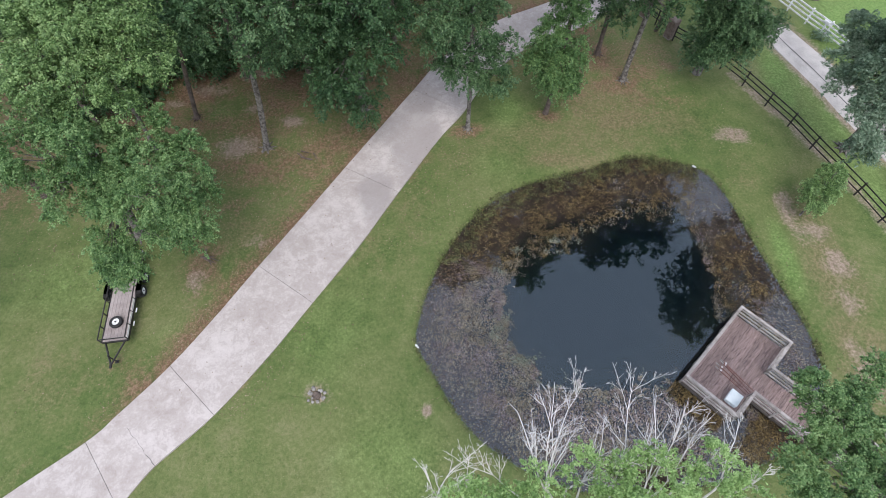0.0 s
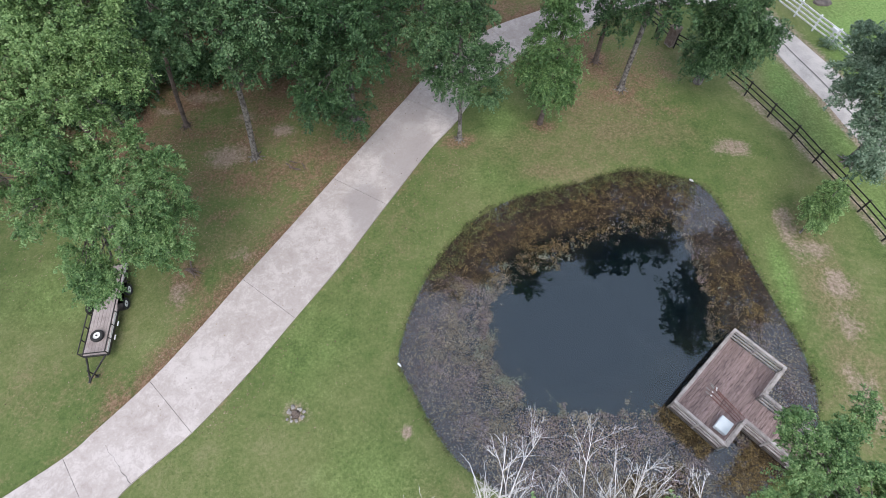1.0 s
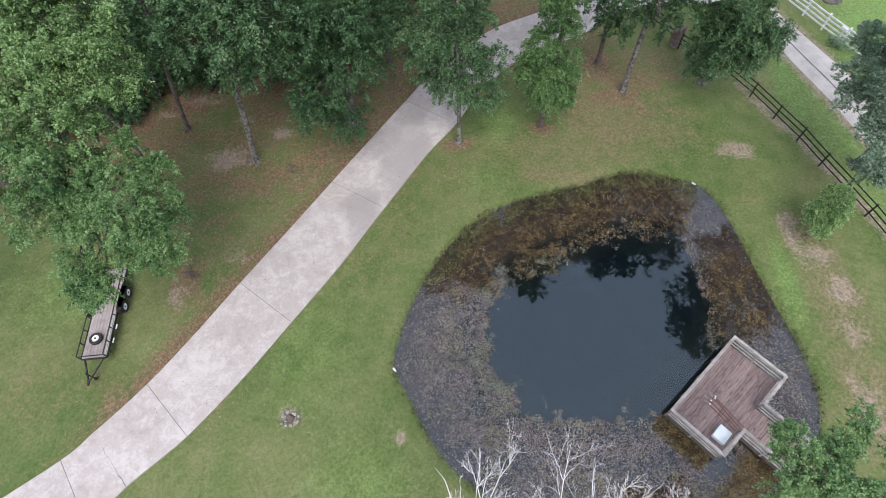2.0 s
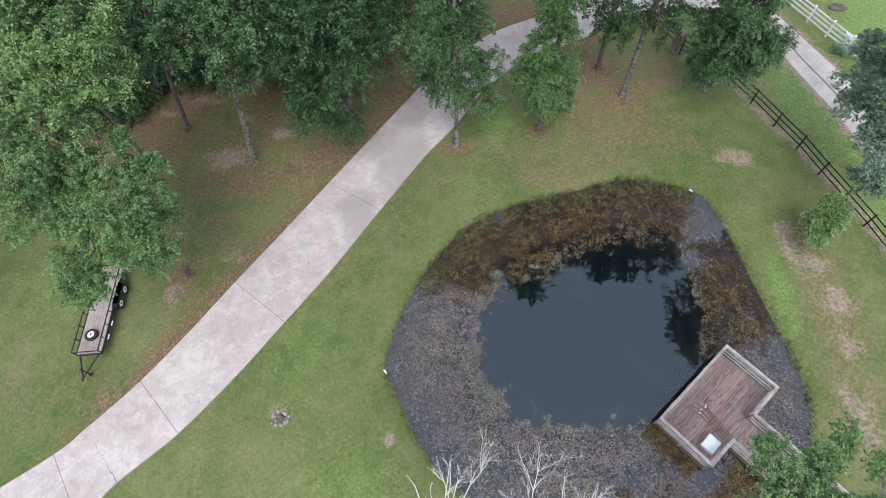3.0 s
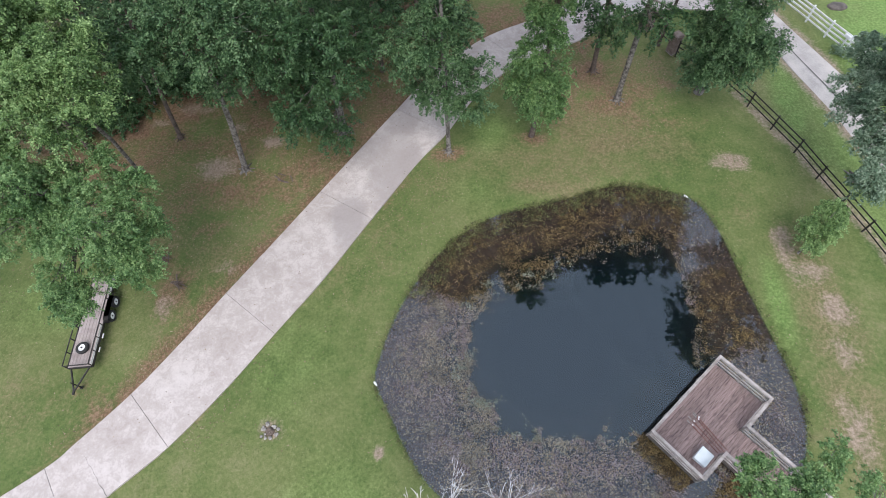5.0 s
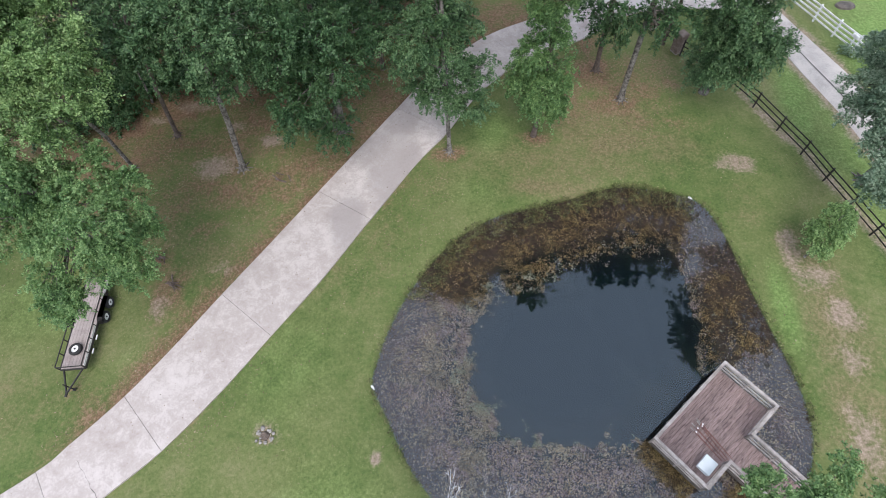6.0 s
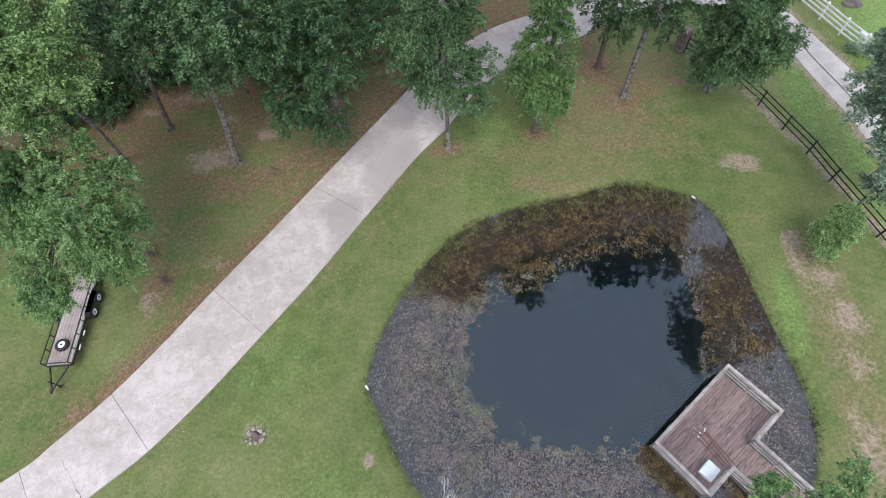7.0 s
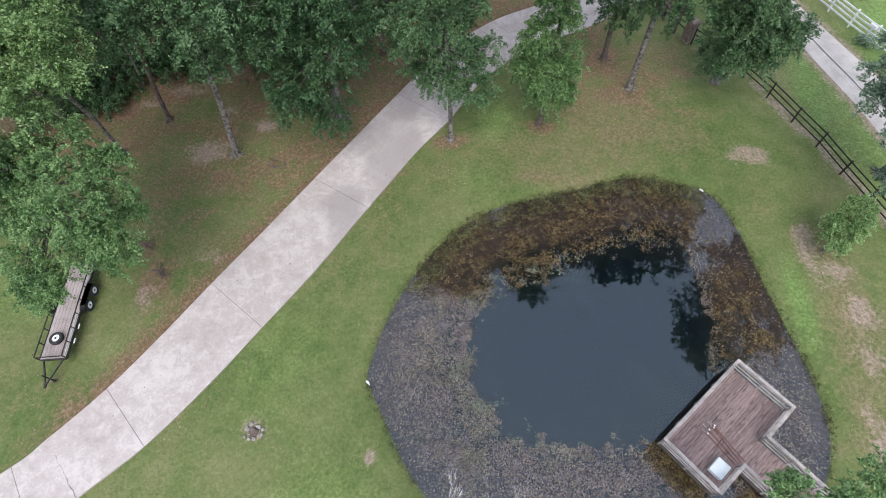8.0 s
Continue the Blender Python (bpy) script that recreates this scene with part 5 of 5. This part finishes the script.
def rim_weed(x, y, g):
    """Sprigs where the weed borders on open water."""
    d, o = inside_distance(x, y, POND), inside_distance(x, y, OPEN)
    edge, fine = patchy(x, y, 1.1, 4.0), patchy(x, y, 1.7, 14.0)
    rim = np.exp(-((o + 0.15 - 0.9 * edge) / 0.42) ** 2)
    west = np.where(x > 13.5, 0.22, np.clip((9.0 - x) / 3, 0.4, 1))
    thick = 0.9 * rim * west * np.clip(0.35 + 1.4 * fine, 0.05, 1)
    u, w = dock_place(x, y)
    thick = np.where((u > -0.2) & (u < LENGTH + 0.2) & (w > -0.2) & (w < 1.6), 0.0, thick)
    return (d > 0.4) & ~under_dock(x, y) & (g.random(len(x)) < thick * np.where(clear_bay(x, y), 0.3, 1.0))


p, g = scatter(60000, (2, 17.5, 6, 20), rim_weed, 6)
pick = patchy(p[:, 0], p[:, 1], 0.8, 61.0) > 0.12
stuff("floating_weed", sprigs(p[~pick], g, 0.085, 4, 0.06, 0.10, 0.30), LEAF_MAT, "pale tan weed tips breaking the pond's surface", "water plants")
stuff("green_weed", sprigs(p[pick], g, 0.095, 5, 0.06, 0.12, 0.32), LEAF_SAGE, "sage-green weed sprigs at the edge of the open water", "water plants")


def dusky_weed(x, y, g):
    """Fine stems at the surface over the shallow near side, in drifts."""
    d, o = inside_distance(x, y, POND), inside_distance(x, y, OPEN)
    edge, drift, fine = patchy(x, y, 1.1, 4.0), patchy(x, y, 0.7, 21.0), patchy(x, y, 3.4, 33.0)
    near = (1 - brown(x, y)) * np.where(clear_bay(x, y), np.where(y < 12.2, np.clip((10.6 - y) / 1.5, 0.3, 0.85), 0.26), 1.0) * (1 - pool(x, y))
    thick = near * np.clip(0.46 + 0.85 * drift + 0.75 * fine, 0.04, 1) * np.clip(d * 0.6, 0.14, 1)
    return (d > 0.05) & (o < 0.10 + 0.9 * edge) & ~under_dock(x, y) & (g.random(len(x)) < thick)


p, g = scatter(330000, (-2, 20.5, 2, 21), dusky_weed, 16)
c = np.column_stack([p, WATER_Z + 0.004 + g.random(len(p)) ** 2 * 0.06])
tan = patchy(p[:, 0], p[:, 1], 0.42, 71.0) + 0.5 * patchy(p[:, 0], p[:, 1], 1.5, 73.0) > 0.12
stuff("surface_weed", leaf_quads(c[~tan], 0.10, np.zeros((len(c[~tan]), 3)), g, 1.1, 0.9, 0.26), LEAF_DUSK, "dusky grey-pink weed stems at the pond's surface", "water plants")
stuff("tan_weed", leaf_quads(c[tan], 0.10, np.zeros((len(c[tan]), 3)), g, 1.1, 0.9, 0.26), LEAF_MAT, "tan weed stems in drifts at the pond's surface", "water plants")


def shore(x, y, g):
    d = inside_distance(x, y, POND)
    far = (y > 15) & (x < 17)
    return (d > np.where(far, -0.16 - 0.15 * patchy(x, y, 1.3, 47.0), -0.16)) & (d < np.where(far, 1.5, 0.06)) & (g.random(len(x)) < np.where(far, np.clip(0.55 + 0.7 * patchy(x, y, 1.0, 43.0), 0.08, 0.9) * np.clip(1.4 - 0.9 * d, 0.06, 1), 0.22 + 0.5 * (patchy(x, y, 1.6, 41.0) > 0.1)))


p, g = scatter(64000, (-2, 20.8, 2, 23.6), shore, 3)
q = np.repeat(p, 5, 0) + g.normal(size=(len(p) * 5, 2)) * 0.07
z = np.maximum(land_height(q[:, 0], q[:, 1]), WATER_Z)
c = np.column_stack([q, z + 0.02 + g.random(len(q)) * 0.20])
stuff("shore_weed", leaf_quads(c, 0.125, np.zeros((len(c), 3)), g, 0.7, 1.0, 0.32), LEAF_OLIVE, "olive grass and weed hanging over the bank", "shore plants")

# ---- grass and fallen leaves ----


def on_lawn(x, y, g):
    d = inside_distance(x, y, POND)
    ring = np.vstack([EDGE_L, EDGE_R[::-1]])
    return (d < 0) & (inside_distance(x, y, ring) < -0.02) & (patchy(x, y, 0.5, 2.0) + g.random(len(x)) > 0.35)


p, g = scatter(90000, (-24, 27, 1, 36), on_lawn, 4)
c = np.column_stack([p, land_height(p[:, 0], p[:, 1]) + 0.02])
stuff("grass", leaf_quads(c, 0.075, np.zeros((len(c), 3)), g, 1.8, 0.45, 0.35), LEAF_GRASS, "short mown grass tufts over the lawn", "grass")


def litter(x, y, g):
    ring = np.vstack([EDGE_L, EDGE_R[::-1]])
    drive_d = inside_distance(x, y, ring)
    wood_side = np.clip((y - 14 + 0.1 * -x) / 10, 0.03, 1) * (x < 2)
    strip = (drive_d < 0) & (drive_d > -1.2) & (x < 1) & (inside_distance(x, y, POND) < -6)
    oak = np.hypot(x - 12.8, y - 31) < 5
    return (inside_distance(x, y, POND) < -0.3) & (g.random(len(x)) < np.where(drive_d > 0, 0.02, np.maximum(np.maximum(wood_side * 0.6, strip * 0.5), np.where(oak, 0.5, 0.04))))


p, g = scatter(70000, (-26, 24, 6, 38), litter, 5)
ring = np.vstack([EDGE_L, EDGE_R[::-1]])
c = np.column_stack([p, np.where(inside_distance(p[:, 0], p[:, 1], ring) > -0.01, 0.078, land_height(p[:, 0], p[:, 1]) + 0.025)])
stuff("fallen_leaves", leaf_quads(c, 0.085, np.zeros((len(c), 3)), g, 2.0, 0.5), LEAF_FALLEN, "dry brown fallen leaves on the ground", "leaf litter")

# ---- small things on the grass and shore ----
gen = np.random.default_rng(9)
stump = empty("stump", pose(-6.65, 7.2, 0.0), "weathered low tree stump ringed with stones in the lawn", "stump")
bm = lathe(bmesh.new(), [(0.24, -0.05), (0.19, 0.05), (0.16, 0.13), (0.12, 0.16), (0.0, 0.12)], 14)
for v in bm.verts:
    v.co.x *= 1 + 0.2 * math.sin(3 * v.co.y * 9)
part("wood", bm, BARK_PINE, stump)
for k in range(22):
    a = k * 0.7 + 0.2
    st = empty("stone", pose(-6.65 + math.cos(a * 2.3) * gen.uniform(0.18, 0.52), 7.2 + math.sin(a * 2.3) * gen.uniform(0.16, 0.46), 0.02, 0, 0, gen.uniform(0, 180)), "small pale stone beside the stump", "stone", "stones round the stump")
    bm = bmesh.new()
    bmesh.ops.create_icosphere(bm, subdivisions=2, radius=gen.uniform(0.04, 0.11))
    for v in bm.verts:
        v.co *= 1 + 0.25 * noise.noise(v.co * 9 + Vector((k, 0, 0)))
        v.co.z *= 0.6
    part("body", bm, STONE, st)
for i, (x, y) in enumerate(((-14.1, 15.3), (-15.6, 17.0), (-9.0, 23.2))):
    pile = empty("branch_pile", pose(x, y, 0.0), "dry fallen branches lying in leaf litter", "branches", "fallen branches")
    for k in range(7):
        a = gen.uniform(-0.9, 0.4) - 0.3
        ln = gen.uniform(0.5, 1.1)
        mid = gen.normal(size=2) * 0.25
        part("stick", tube(bmesh.new(), bent((mid[0] - math.cos(a) * ln / 2, mid[1] - math.sin(a) * ln / 2, 0.04 + 0.02 * k), (mid[0] + math.cos(a) * ln / 2, mid[1] + math.sin(a) * ln / 2, 0.06 + 0.02 * k), gen, 0.05, 5), [0.045, 0.040, 0.034, 0.028, 0.016], 6), BARK_PINE, pile)
for x, y in ((-1.45, 9.85), (16.9, 22.25)):
    pipe = empty("plastic_jug", pose(x, y, WATER_Z + 0.10, 80, 0, 40), "white plastic jug washed up on the pond's edge", "jug", "jugs on the shore")
    part("body", lathe(bmesh.new(), [(0.0, -0.13), (0.05, -0.13), (0.058, -0.10), (0.058, 0.03), (0.04, 0.08), (0.025, 0.11)], 14), WHITE_PAINT, pipe)
    part("cap", lathe(bmesh.new(), [(0.030, 0.11), (0.030, 0.145), (0.0, 0.145)], 12), WHITE_PAINT, pipe)

# a ragged grey shrub at the mailbox's foot
gen2 = np.random.default_rng(77)
shrub = empty("shrub", pose(30.0, 34.9, 0), "small grey-green shrub at the mailbox's foot", "shrub")
q = crown_leaves([(0, 0, 0.45, 0.42), (0.2, -0.25, 0.35, 0.3)], 1200, 0.11, gen2)
leaves_ob = new("foliage", quads_mesh("foliage", q, LEAF_BLUE))
leaves_ob.parent = shrub
part("stem", tube(bmesh.new(), [(0, 0, -0.05), (0.02, 0, 0.25), (0, 0.02, 0.5)], [0.03, 0.02, 0.01], 6), STICK, shrub)
